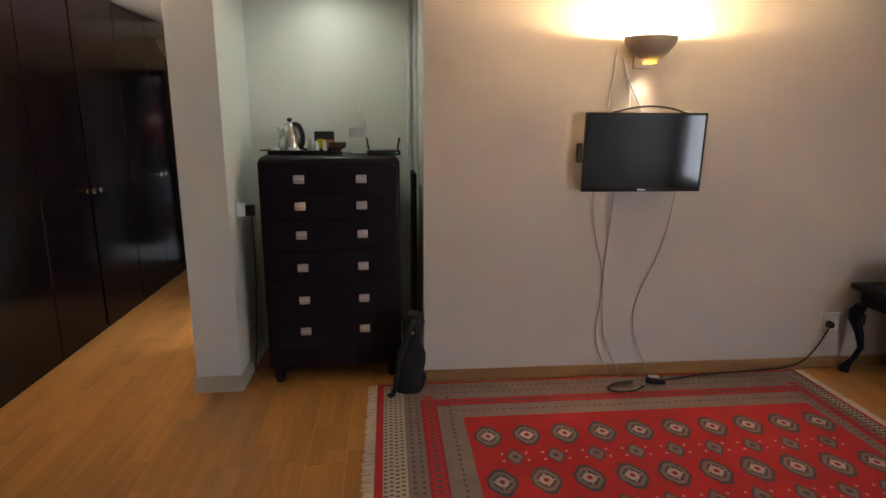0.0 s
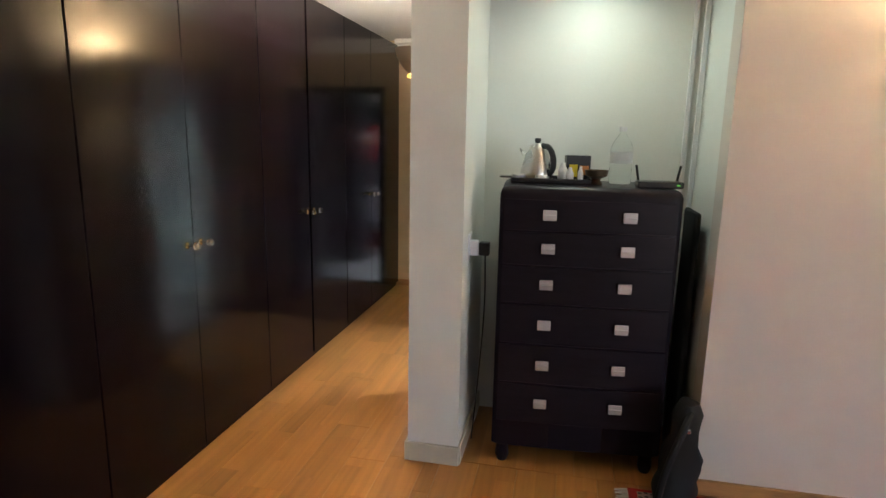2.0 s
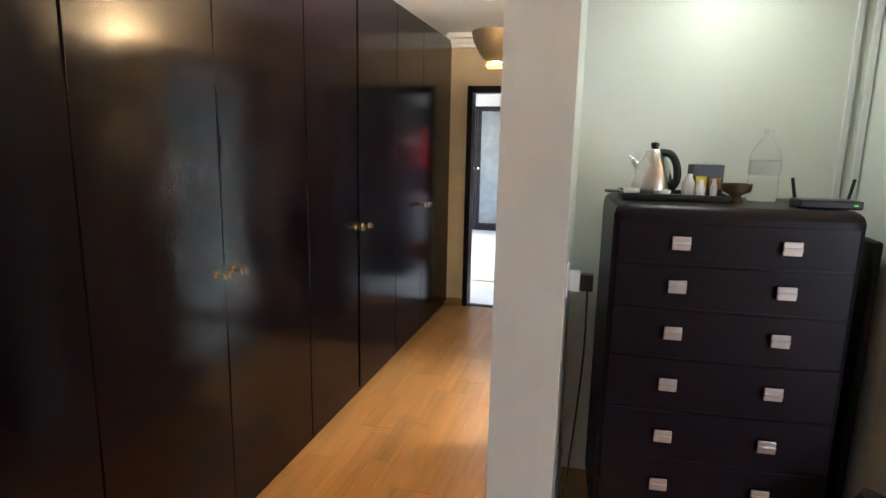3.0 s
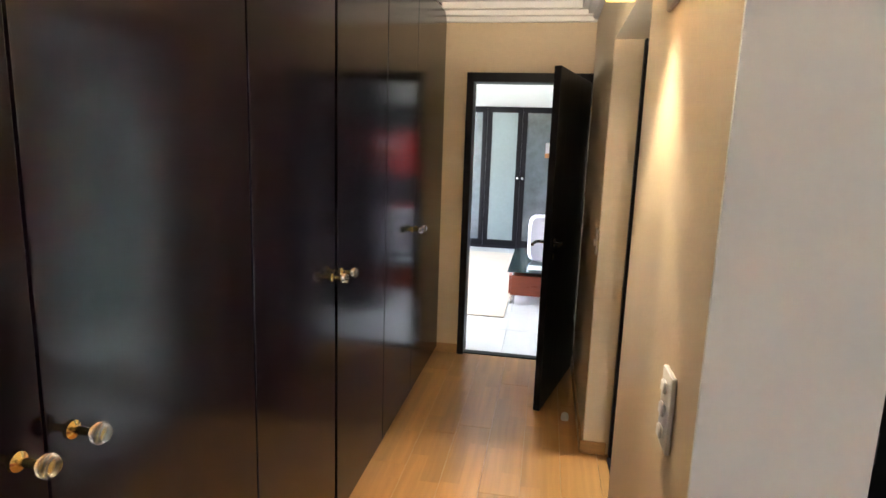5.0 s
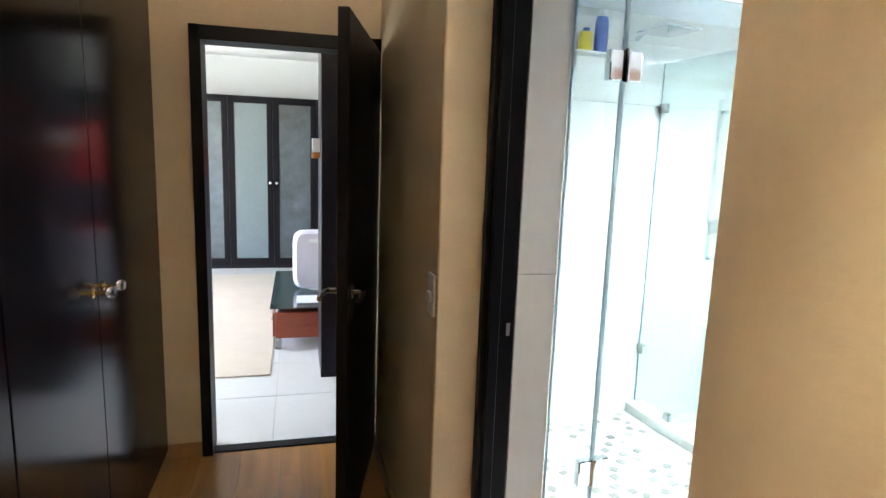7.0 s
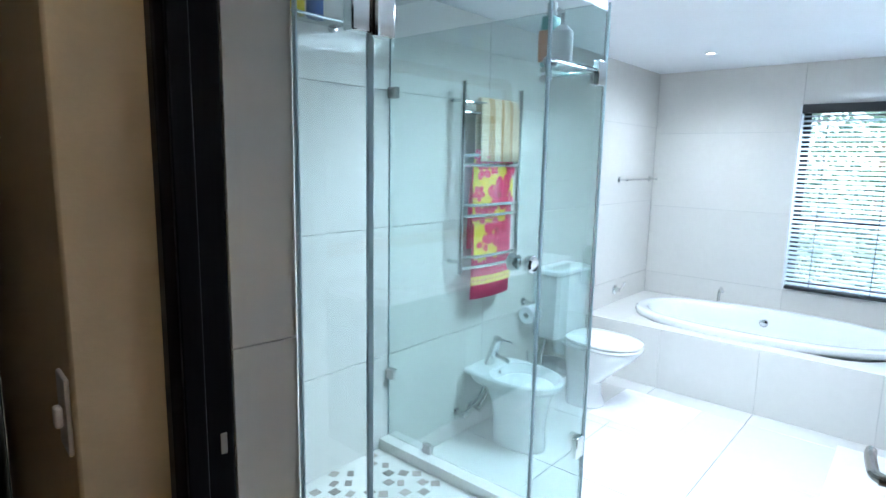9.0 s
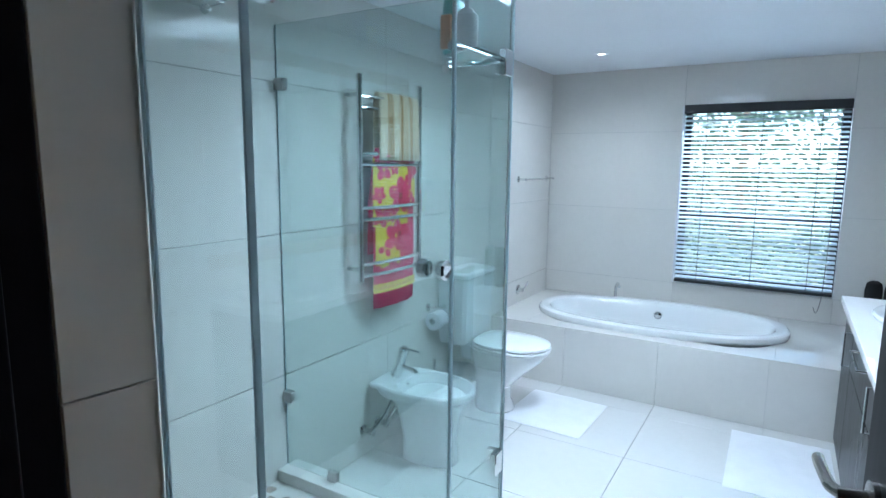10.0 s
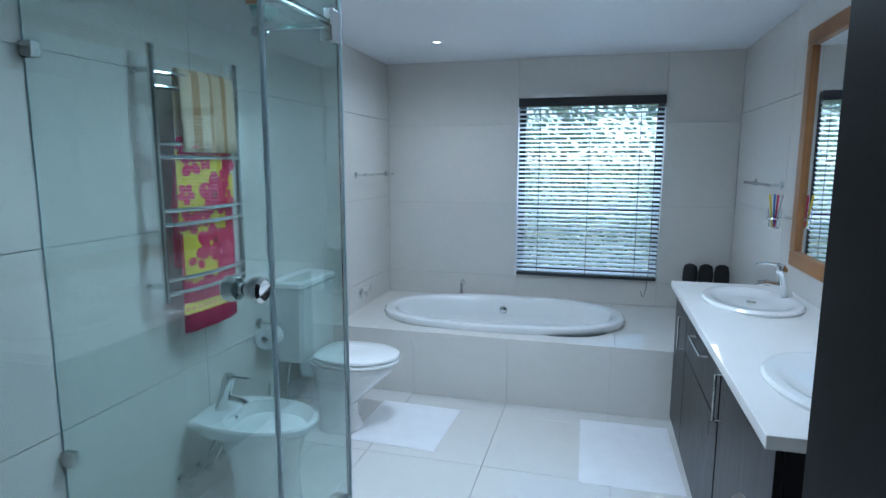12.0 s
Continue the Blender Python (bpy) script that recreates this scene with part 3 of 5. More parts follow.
for n, pts in (("cable", [(1.43, 3.17, 1.22), (1.46, 3.2, 0.95), (1.53, 3.2, 0.72), (1.535, 3.2, 0.5), (1.5, 3.2, 0.25), (1.6, 3.17, 0.02)]),
               ("cable", [(1.56, 3.17, 1.22), (1.555, 3.2, 0.95), (1.54, 3.205, 0.7), (1.545, 3.2, 0.45), (1.57, 3.2, 0.22), (1.68, 3.15, 0.02)]),
               ("cable", [(1.94, 3.17, 1.22), (1.93, 3.2, 0.98), (1.87, 3.2, 0.76), (1.75, 3.2, 0.5), (1.75, 3.2, 0.3), (1.85, 3.17, 0.05)])):
    solid("cable", tube(pts, 0.003, 6, smooth_steps=2), CABLE, "thin grey cable hanging down the wall", "cable", group="cables under the television")
for pts in ([(1.53, 3.2, 2.0), (1.52, 3.2, 1.85), (1.5, 3.19, 1.68)], [(1.57, 3.2, 1.95), (1.6, 3.2, 1.84), (1.68, 3.19, 1.7), (1.69, 3.18, 1.66)], [(1.58, 3.2, 1.93), (1.62, 3.2, 1.8), (1.62, 3.19, 1.66)]):
    solid("cable", tube(pts, 0.005, 6, smooth_steps=2), PLASTIC_W, "white cable between lamp and television", "cable", group="cables above the television")
solid("cable", tube([(1.5, 3.12, 1.645), (1.6, 3.13, 1.67), (1.72, 3.13, 1.685), (1.85, 3.12, 1.67), (1.93, 3.1, 1.64)], 0.006, 6, smooth_steps=2), RUBBER, "black cable looped over the television", "cable")
ad = thing("power_adapter", "black and silver power adapter lying on the rug", "adapter", (1.86, 3.05, 0.014), turn=-20)
part("body", boxes(((-0.06, -0.035, 0), (0.06, 0.035, 0.035)), bevel=0.01, seg=2), PLASTIC_B, ad)
part("label", boxes(((-0.04, -0.02, 0.035), (0.02, 0.02, 0.0365))), PEWTER, ad, "silver label")
solid("cable", tube([(1.76, 2.99, 0.022), (1.68, 2.93, 0.02), (1.55, 2.93, 0.02), (1.52, 2.99, 0.02), (1.6, 3.05, 0.02), (1.72, 3.06, 0.02)], 0.006, 6, smooth_steps=2), RUBBER, "black cable coiled on the rug", "cable")
solid("cable", tube([(1.84, 3.03, 0.024), (2.2, 3.12, 0.022), (2.6, 3.15, 0.02), (2.86, 3.17, 0.02), (3.0, 3.19, 0.1), (3.09, 3.18, 0.3)], 0.005, 6, smooth_steps=2), RUBBER, "black cable running to the wall socket", "cable")
ws = thing("wall_socket", "square white wall socket with a black plug in it", "socket", (3.1, 3.21, 0.32))
part("plate", boxes(((-0.06, -0.01, -0.06), (0.06, 0, 0.06)), bevel=0.003, seg=2), PLASTIC_W, ws)
part("plug", lathe([(0, 0), (0.024, 0), (0.022, 0.03), (0.012, 0.04), (0, 0.04)], 16, pose(-0.01, -0.01, -0.015, 90, 0, 0)), RUBBER, ws, "black round plug")

pa = thing("wall_plug", "small black plug on the wall beside the socket", "plug", (3.3, 3.21, 0.33))
part("body", boxes(((-0.03, -0.035, -0.04), (0.03, 0, 0.04)), bevel=0.008, seg=2), RUBBER, pa)
part("prong_plate", boxes(((-0.036, -0.004, -0.046), (0.036, 0, 0.046)), bevel=0.002), PLASTIC_B, pa)

# a dark carved side table at the far end of the wall, with a box on it
st = thing("side_table", "dark carved wooden side table against the wall", "table", (3.38, 2.92, 0))
part("tabletop", boxes(((-0.22, -0.24, 0.56), (0.6, 0.24, 0.6)), bevel=0.012, seg=2), WENGE2, st)
part("apron", boxes(((-0.17, -0.2, 0.46), (0.55, 0.2, 0.56)), bevel=0.006), WENGE2, st)
for lx, sx_ in ((-0.15, -1), (0.53, 1)):
    for ly, sy_ in ((-0.18, -1), (0.18, 1)):
        # cabriole leg: a bulging knee, a thin ankle and a spreading foot
        rings = []
        for z, off, rad in ((0.0, 0.035, 0.03), (0.025, 0.038, 0.036), (0.05, 0.03, 0.026), (0.1, 0.008, 0.018), (0.18, -0.012, 0.019), (0.27, 0.002, 0.027), (0.36, 0.026, 0.04), (0.42, 0.024, 0.044), (0.465, 0.008, 0.036)):
            cx, cy = lx + sx_ * off, ly + sy_ * off
            rings.append([(cx + rad * math.cos(2 * math.pi * k / 14), cy + rad * math.sin(2 * math.pi * k / 14), z) for k in range(14)])
        part("leg", loft(rings), WENGE2, st, "carved cabriole leg")
solid("storage_box", boxes(((-0.16, -0.14, 0), (0.3, 0.14, 0.14)), bevel=0.01, seg=2), PLASTIC_B, "black box lying on the side table", "box", (3.46, 2.92, 0.6))
lb = thing("storage_box", "dark grey box with a pale label under the side table", "box", (3.62, 2.9, 0))
part("body", boxes(((-0.2, -0.14, 0), (0.2, 0.14, 0.4)), bevel=0.012, seg=2), PLASTIC_B, lb)
part("label", boxes(((-0.15, -0.1425, 0.33), (-0.03, -0.1395, 0.36))), PLASTIC_W, lb, "small pale label")

# chest of drawers in the niche
ch = thing("chest_of_drawers", "tall black six-drawer chest with square pewter pulls", "chest of drawers", (-0.128, 3.535, 0), turn=4)
body = bmesh.new()
rings = []
for z, g in ((0.1, 0.004), (0.106, 0.0), (1.352, 0.0), (1.372, 0.006), (1.384, 0.016), (1.39, 0.03)):
    ring = []
    for k in range(33):
        u = -1 + k / 16
        # a shallow bow across the front that rounds off at both sides
        ring.append((math.copysign(min(abs(u) * 0.408, 0.405), u) * (1 - g / 0.4), -0.262 + g - 0.01 * (1 - u * u) + 0.012 * max(0.0, abs(u) - 0.96) / 0.04, z))
    ring += [(0.405 - g, 0.22, z), (-0.405 + g, 0.22, z)]
    rings.append(ring)
part("carcass", loft(rings, bm=body), WENGE2, ch, "black lacquered body with a rounded top edge")
zs = [1.335, 1.183, 1.02, 0.835, 0.635, 0.435, 0.23]
HZ = [1.26, 1.105, 0.934, 0.738, 0.536, 0.34]
for z1, z0, zz in zip(zs, zs[1:], HZ):
    ring = lambda z, d: [(-0.385 + 0.77 * k / 16, -0.26 - d - 0.01 * (1 - (k / 8 - 1) ** 2), z) for k in range(17)] + [(0.385, -0.22, z), (-0.385, -0.22, z)]
    dr = part("drawer", loft([ring(z0 + 0.003, 0), ring(z0 + 0.006, 0.005), ring(z1 - 0.006, 0.005), ring(z1 - 0.003, 0)]), WENGE2, ch)
    for hx in (-0.177, 0.177):
        yy = -0.264 - 0.01 * (1 - (hx / 0.385) ** 2)
        b = boxes(((hx - 0.031, yy - 0.02, zz - 0.022), (hx + 0.031, yy - 0.012, zz + 0.026)), ((hx - 0.025, yy - 0.014, zz - 0.01), (hx + 0.025, yy + 0.002, zz + 0.015)), bevel=0.003, seg=2)
        box(b, (hx - 0.031, yy - 0.026, zz - 0.004), (hx + 0.031, yy - 0.018, zz + 0.006), 0.002)
        part("drawer_pull", b, PEWTER, dr, "square pewter pull")
for lx in (-0.35, 0.35):
    for ly in (-0.22, 0.18):
        part("foot", lathe([(0, 0), (0.025, 0), (0.035, 0.03), (0.03, 0.08), (0.045, 0.121), (0, 0.121)], 14, pose(lx, ly, 0)), WENGE2, ch)
TOP = 1.391
# tea tray and what stands on it
tr = thing("serving_tray", "flat black tray with a handle at its side", "tray", (-0.3, 3.54, TOP), turn=3)
part("base", boxes(((-0.19, -0.13, 0), (0.19, 0.13, 0.008)), bevel=0.003), PLASTIC_B, tr)
for a, c in (((-0.19, -0.13, 0.008), (0.19, -0.122, 0.026)), ((-0.19, 0.122, 0.008), (0.19, 0.13, 0.026)), ((-0.19, -0.122, 0.008), (-0.182, 0.122, 0.026)), ((0.182, -0.122, 0.008), (0.19, 0.122, 0.026))):
    part("rim", boxes((a, c), bevel=0.002), PLASTIC_B, tr)
part("handle", boxes(((-0.25, -0.035, 0.018), (-0.188, 0.035, 0.026)), bevel=0.003), PLASTIC_B, tr)
ke = thing("kettle", "brushed steel conical kettle with a black handle", "kettle", (-0.37, 3.56, TOP + 0.009), turn=-35)
part("body", lathe([(0, 0), (0.078, 0), (0.082, 0.012), (0.079, 0.05), (0.06, 0.12), (0.035, 0.172), (0.028, 0.178), (0, 0.181)], 32), STEEL, ke, "brushed steel body")
part("lid_knob", lathe([(0, 0.18), (0.012, 0.182), (0.017, 0.195), (0.015, 0.205), (0, 0.208)], 16), PLASTIC_B, ke)
part("spout", loft([[Vector((-0.062 - 0.05 * s, 0.012 * c * (1.5 - s), 0.1 + 0.05 * s + 0.018 * d * (1.4 - s))) for c, d in ((1, 0), (0.7, 0.7), (0, 1), (-0.7, 0.7), (-1, 0), (-0.7, -0.7), (0, -1), (0.7, -0.7))] for s in (0, 0.5, 1)]), STEEL, ke)
part("handle", tube([(0.03, 0, 0.168), (0.075, -0.005, 0.165), (0.105, -0.008, 0.12), (0.108, -0.008, 0.06), (0.08, 0, 0.03)], 0.015, 10, smooth_steps=2), PLASTIC_B, ke, "thick black handle")
for i, (x, y) in enumerate(((-0.45, 3.47), (-0.34, 3.45))):
    solid("sugar_sachet_cup", lathe([(0, 0), (0.026, 0), (0.034, 0.03), (0.031, 0.03), (0.024, 0.004), (0, 0.004)], 20), CERAMIC, "small white porcelain cup on the tray", "cup", (x, y, TOP + 0.009), group="cups on the tray")
for i, (x, y, h, r) in enumerate(((-0.24, 3.52, 0.09, 0.024), (-0.205, 3.47, 0.07, 0.018), (-0.155, 3.49, 0.075, 0.013))):
    solid("milk_bottle", lathe([(0, 0), (r, 0), (r, h * 0.6), (r * 0.5, h * 0.85), (r * 0.5, h), (0, h)], 18), PLASTIC_W, "small white plastic bottle on the tray", "bottle", (x, y, TOP + 0.009), group="bottles on the tray")
tb = thing("tea_box", "dark printed box of tea sachets", "box", (-0.17, 3.6, TOP + 0.009), turn=10)
part("carton", boxes(((-0.06, -0.03, 0), (0.06, 0.03, 0.125)), bevel=0.002), PLASTIC_B, tb)
part("sachet", boxes(((-0.045, -0.034, 0.02), (-0.005, -0.03, 0.08))), YELLOW, tb, "yellow sachet")
part("sachet", boxes(((0.005, -0.034, 0.03), (0.05, -0.03, 0.075))), ORANGE, tb, "orange sachet")
solid("footed_bowl", lathe([(0, 0), (0.03, 0), (0.03, 0.008), (0.02, 0.02), (0.022, 0.028), (0.05, 0.042), (0.056, 0.07), (0.052, 0.07), (0.045, 0.046), (0, 0.034)], 28), surface("aged_bronze", (0.13, 0.09, 0.05), 0.4, metal=0.6, vary=0.3, fine=30), "small footed brown metal bowl", "bowl", (-0.08, 3.48, TOP))
wb = thing("water_bottle", "clear plastic water bottle with a paper label", "bottle", (0.04, 3.61, TOP))
part("body", lathe([(0, 0), (0.05, 0), (0.054, 0.01), (0.054, 0.075), (0.05, 0.085), (0.054, 0.095), (0.054, 0.17), (0.045, 0.2), (0.02, 0.235), (0.015, 0.245), (0.015, 0.262), (0, 0.262)], 24), PETPLASTIC, wb, "clear plastic body")
part("label", lathe([(0.0548, 0.1), (0.0552, 0.1), (0.0552, 0.155), (0.0548, 0.155)], 24), surface("thin_label", (0.6, 0.62, 0.62), 0.5), wb, "pale paper label")
part("cap", lathe([(0, 0.255), (0.018, 0.255), (0.018, 0.275), (0, 0.277)], 18), PLASTIC_W, wb)
ro = thing("wireless_router", "flat black router with two aerials on its holder", "router", (0.2, 3.42, TOP), turn=3)
part("body", boxes(((-0.1, -0.05, 0), (0.1, 0.05, 0.03)), bevel=0.006, seg=2), PLASTIC_B, ro)
part("led", boxes(((0.068, -0.0515, 0.013), (0.082, -0.05, 0.017))), LEDG, ro, "row of small green lights")
for s in (-1, 1):
    part("aerial", tube([(0.085 * s, 0.04, 0.02), (0.1 * s, 0.045, 0.1)], 0.006, 8), PLASTIC_B, ro)
# charger on the side of the niche
cg = thing("phone_charger", "white plug with a black adapter on the niche wall", "charger", (-0.67, 3.36, 1.07))
part("plate", boxes(((0, -0.04, -0.06), (0.008, 0.04, 0.07)), bevel=0.002), PLASTIC_W, cg)
part("plug", boxes(((0.008, -0.03, -0.035), (0.05, 0.02, 0.04)), bevel=0.005, seg=2), PLASTIC_W, cg)
part("adapter", boxes(((0.05, -0.02, -0.035), (0.1, 0.03, 0.03)), bevel=0.005, seg=2), PLASTIC_B, cg, "black adapter")
part("lead", tube([(0.08, 0.0, -0.03), (0.085, 0.02, -0.3), (0.06, 0.03, -0.7), (0.03, 0.05, -1.05)], 0.004, 6, smooth_steps=2), RUBBER, cg)
# white conduit strips in the back corner of the niche
for x, y in ((0.37, 3.835), (0.41, 3.78)):
    solid("conduit", boxes(((-0.012, -0.012, 0), (0.012, 0.005, H - 0.01)), bevel=0.004, seg=2), PLASTIC_W, "slim white conduit strip running up the niche", "conduit", (x, y, 0), group="conduits in the niche")
# black bag standing at the niche's edge
bag = thing("black_bag", "slumped black fabric bag on the floor beside the chest", "bag", (0.335, 3.12, 0.0), turn=0)
random.seed(3)
rings = []
for i in range(9):
    f = i / 8
    z = 0.005 + 0.48 * f
    rx, ry = 0.085 * (1 - 0.5 * f ** 2) + 0.012 * math.sin(i * 2.1), 0.09 * (1 - 0.45 * f ** 1.5)
    rings.append([(rx * math.copysign(abs(math.cos(a)) ** 0.7, math.cos(a)) + 0.03 * f + 0.008 * math.sin(3 * a + i), ry * math.copysign(abs(math.sin(a)) ** 0.7, math.sin(a)) + 0.01 * math.cos(2 * a + i), z) for a in [2 * math.pi * k / 20 for k in range(20)]])
part("sack", loft(rings), FABRIC_B, bag)
part("strap", tube([(0.03, -0.05, 0.45), (0.0, -0.1, 0.42), (-0.07, -0.12, 0.2), (-0.09, -0.12, 0.03), (-0.13, -0.13, 0.015)], 0.016, 8, smooth_steps=2), FABRIC_B, bag, "black webbing strap")
part("clasp", boxes(((0.0, -0.098, 0.38), (0.025, -0.088, 0.4)), bevel=0.003), STEEL, bag, "small metal clasp")
# long dark board leaning in the niche beside the chest
solid("ironing_board", boxes(((-0.015, -0.13, 0), (0.015, 0.13, 1.28)), bevel=0.012, seg=2), FABRIC_B, "folded dark ironing board leaning in the niche", "ironing board", (0.385, 3.55, 0.0))

# patterned rug with fringed ends
RX0, RX1, RY0, RY1, RZ = 0.1, 2.9, 1.2, 3.165, 0.009
rug = thing("oriental_rug", "red oriental rug with rows of medallions and taupe borders", "rug", (0, 0, 0))
b = bmesh.new()
slot = {"red": 0, "grey": 1, "dark": 2, "cream": 3, "wine": 4}


def poly(pts, z, which):
    f = b.faces.new([b.verts.new((x, y, z)) for x, y in pts])
    f.material_index = slot[which]


def rect(x0, y0, x1, y1, z, which):
    poly([(x0, y0), (x1, y0), (x1, y1), (x0, y1)], z, which)


box(b, (RX0 + 0.04, RY0, 0.0005), (RX1 - 0.04, RY1, RZ), 0.003)
layers = [(0.0, 0.0, "red"), (0.035, 0.02, "cream"), (0.15, 0.02, "grey"), (0.245, 0.22, "wine"), (0.335, 0.3, "grey"), (0.47, 0.44, "red")]
for i, (dx, dy, c) in enumerate(layers):
    rect(RX0 + 0.045 + dx, RY0 + 0.004 + dy, RX1 - 0.045 - dx * 0.5, RY1 - 0.004 - dy, RZ + 0.0004 * (i + 1), c)
zt = RZ + 0.0036


def octagon(cx, cy, rx, ry, z, which, cut=0.5):
    poly([(cx - rx, cy - ry * cut), (cx - rx * cut, cy - ry), (cx + rx * cut, cy - ry), (cx + rx, cy - ry * cut), (cx + rx, cy + ry * cut), (cx + rx * cut, cy + ry), (cx - rx * cut, cy + ry), (cx - rx, cy + ry * cut)], z, which)


fx0, fx1, fy0, fy1 = RX0 + 0.515, RX1 - 0.265, 1.552, 2.707
nx, ny = 10, 3
sx, sy = (fx1 - fx0) / nx, (fy1 - fy0) / ny
for i in range(nx):
    for j in range(ny):
        cx, cy = fx0 + sx * (i + 0.5), fy0 + sy * (j + 0.5)
        octagon(cx, cy, 0.07, 0.1, zt, "dark", 0.3)
        octagon(cx, cy, 0.058, 0.078, zt + 0.0003, "grey", 0.3)
        octagon(cx, cy, 0.043, 0.056, zt + 0.0006, "dark", 0.3)
        octagon(cx, cy, 0.03, 0.034, zt + 0.0009, "cream", 0.45)
        octagon(cx, cy, 0.012, 0.014, zt + 0.0012, "wine", 0.5)
        for dx, dy in ((-0.036, 0), (0.036, 0), (0, -0.042), (0, 0.042)):
            octagon(cx + dx, cy + dy, 0.005, 0.006, zt + 0.0012, "cream", 0.5)
        if i < nx - 1 and j < ny - 1:
            qx, qy = cx + sx / 2, cy + sy / 2
            octagon(qx, qy, 0.045, 0.066, zt, "dark", 0.15)
            octagon(qx, qy, 0.035, 0.052, zt + 0.0003, "grey", 0.15)
            octagon(qx, qy, 0.014, 0.016, zt + 0.0006, "dark", 0.3)
            for dx, dy in ((0.06, 0.03), (-0.06, -0.03), (0.06, -0.03), (-0.06, 0.03)):
                octagon(qx + dx, qy + dy, 0.006, 0.007, zt, "cream", 0.5)
# chain in the wine band, dots in the taupe bands, dashes in the pale end bands
n = 60
for k in range(n):
    x = RX0 + 0.38 + (RX1 - RX0 - 0.59) * k / (n - 1)
    for y in (RY0 + 0.264, RY1 - 0.264):
        octagon(x, y, 0.017, 0.032, zt, "red", 0.5), octagon(x, y, 0.009, 0.016, zt + 0.0003, "dark", 0.5)
    for y in (RY0 + 0.08, RY1 - 0.08, RY0 + 0.15, RY1 - 0.15, RY0 + 0.37, RY1 - 0.37):
        octagon(x + (0.012 if y < 2 else 0), y, 0.009, 0.007, zt - 0.0006, "dark", 0.4)
n = 40
for k in range(n):
    y = RY0 + 0.2 + (RY1 - RY0 - 0.4) * k / (n - 1)
    for x in (RX0 + 0.335, RX1 - 0.19):
        octagon(x, y, 0.034, 0.018, zt, "red", 0.5), octagon(x, y, 0.016, 0.009, zt + 0.0003, "dark", 0.5)
    for x in (RX0 + 0.225, RX1 - 0.14, RX0 + 0.265, RX0 + 0.45, RX1 - 0.245):
        octagon(x, y, 0.007, 0.01, zt - 0.0006, "dark", 0.4)
n = 62
for k in range(n):
    y = RY0 + 0.04 + (RY1 - RY0 - 0.08) * k / (n - 1)
    for i in range(4):
        for x in (RX0 + 0.093 + 0.027 * i, RX1 - 0.072 - 0.014 * i):
            octagon(x, y + 0.008 * (i % 2), 0.009, 0.006, zt - 0.0012, "dark", 0.6)
part("woven_field", b, [R_RED, R_GREY, R_DARK, R_CREAM, R_WINE], rug, "red wool pile with woven medallions")
for x0, s in ((RX0 + 0.045, -1), (RX1 - 0.045, 1)):
    fb_ = bmesh.new()
    random.seed(5)
    for k in range(150):
        y = RY0 + 0.01 + (RY1 - RY0 - 0.02) * k / 149
        tube([(x0, y, 0.006), (x0 + s * 0.03, y + random.uniform(-0.006, 0.006), 0.004), (x0 + s * random.uniform(0.05, 0.065), y + random.uniform(-0.01, 0.01), 0.003)], 0.0035, 4, fb_)
    tagged(part("fringe", fb_, R_PALE, rug, "cream cotton fringe"), kind="stuff")

# ---- bathroom things ----
def B(name, label, category, at=(0, 0, 0), group="", turn=0):
    return thing(name, label, category, at, TURN, group, turn)


# window with its blind and the garden behind
wi = B("window_1", "bathroom window with a dark frame and clear panes", "window", (EU, 4.1, 0.62))
tagged(wi, kind="structure")
WW, WHT = 1.07, 1.36
for nme, a, c in (("window_frame", (0.09, 0, 0), (0.13, 0.05, WHT)), ("window_frame", (0.09, WW - 0.05, 0), (0.13, WW, WHT)), ("window_frame", (0.09, 0.05, 0), (0.13, WW - 0.05, 0.05)), ("window_frame", (0.09, 0.05, WHT - 0.05), (0.13, WW - 0.05, WHT)), ("window_bar", (0.09, 0.05, 0.5), (0.13, WW - 0.05, 0.55))):
    part(nme, boxes((a, c), bevel=0.003), PLASTIC_B, wi)
for z0, z1 in ((0.05, 0.5), (0.55, WHT - 0.05)):
    p = part("pane", boxes(((0.108, 0.05, z0), (0.112, WW - 0.05, z1))), PANE, wi)
    p.visible_shadow = False
part("window_sill", boxes(((-0.0, -0.0, -0.004), (0.09, WW, 0.004))), TILE, wi)
part("window_trim", boxes(((-0.006, WW, -0.014), (0.05, WW + 0.012, WHT)), ((-0.006, 0, -0.014), (0.05, WW, -0.006)), bevel=0.002), PLASTIC_W, wi, "thin white edge trim")
bl = B("venetian_blind", "dark venetian blind lowered over the window with open slats", "blind", (EU, 4.1, 0.62))
part("headrail", boxes(((-0.045, 0.005, WHT - 0.06), (0.01, WW - 0.005, WHT + 0.005)), bevel=0.004), BLIND, bl)
part("bottom_rail", boxes(((-0.04, 0.01, 0.0), (0.01, WW - 0.01, 0.022)), bevel=0.004), BLIND, bl)
sl = bmesh.new()
box(sl, (-0.022, 0.012 - WW / 2, -0.0015), (0.022, WW / 2 - 0.012, 0.0015), 0.001)
sl_me = mesh_of(sl, "slat", BLINDW)
NS = 38
for k in range(NS):
    s = new("slat", sl_me)
    s.parent = bl
    s.matrix_local = pose(-0.016, WW / 2, 0.04 + (WHT - 0.12) * k / (NS - 1), 0, -19 + 3 * math.sin(k * 1.7), 0)
for y in (0.17, 0.53, 0.9):
    for x in (-0.04, 0.006):
        part("ladder_cord", tube([(x, y, 0.02), (x, y, WHT - 0.06)], 0.0018, 5), BLIND, bl)
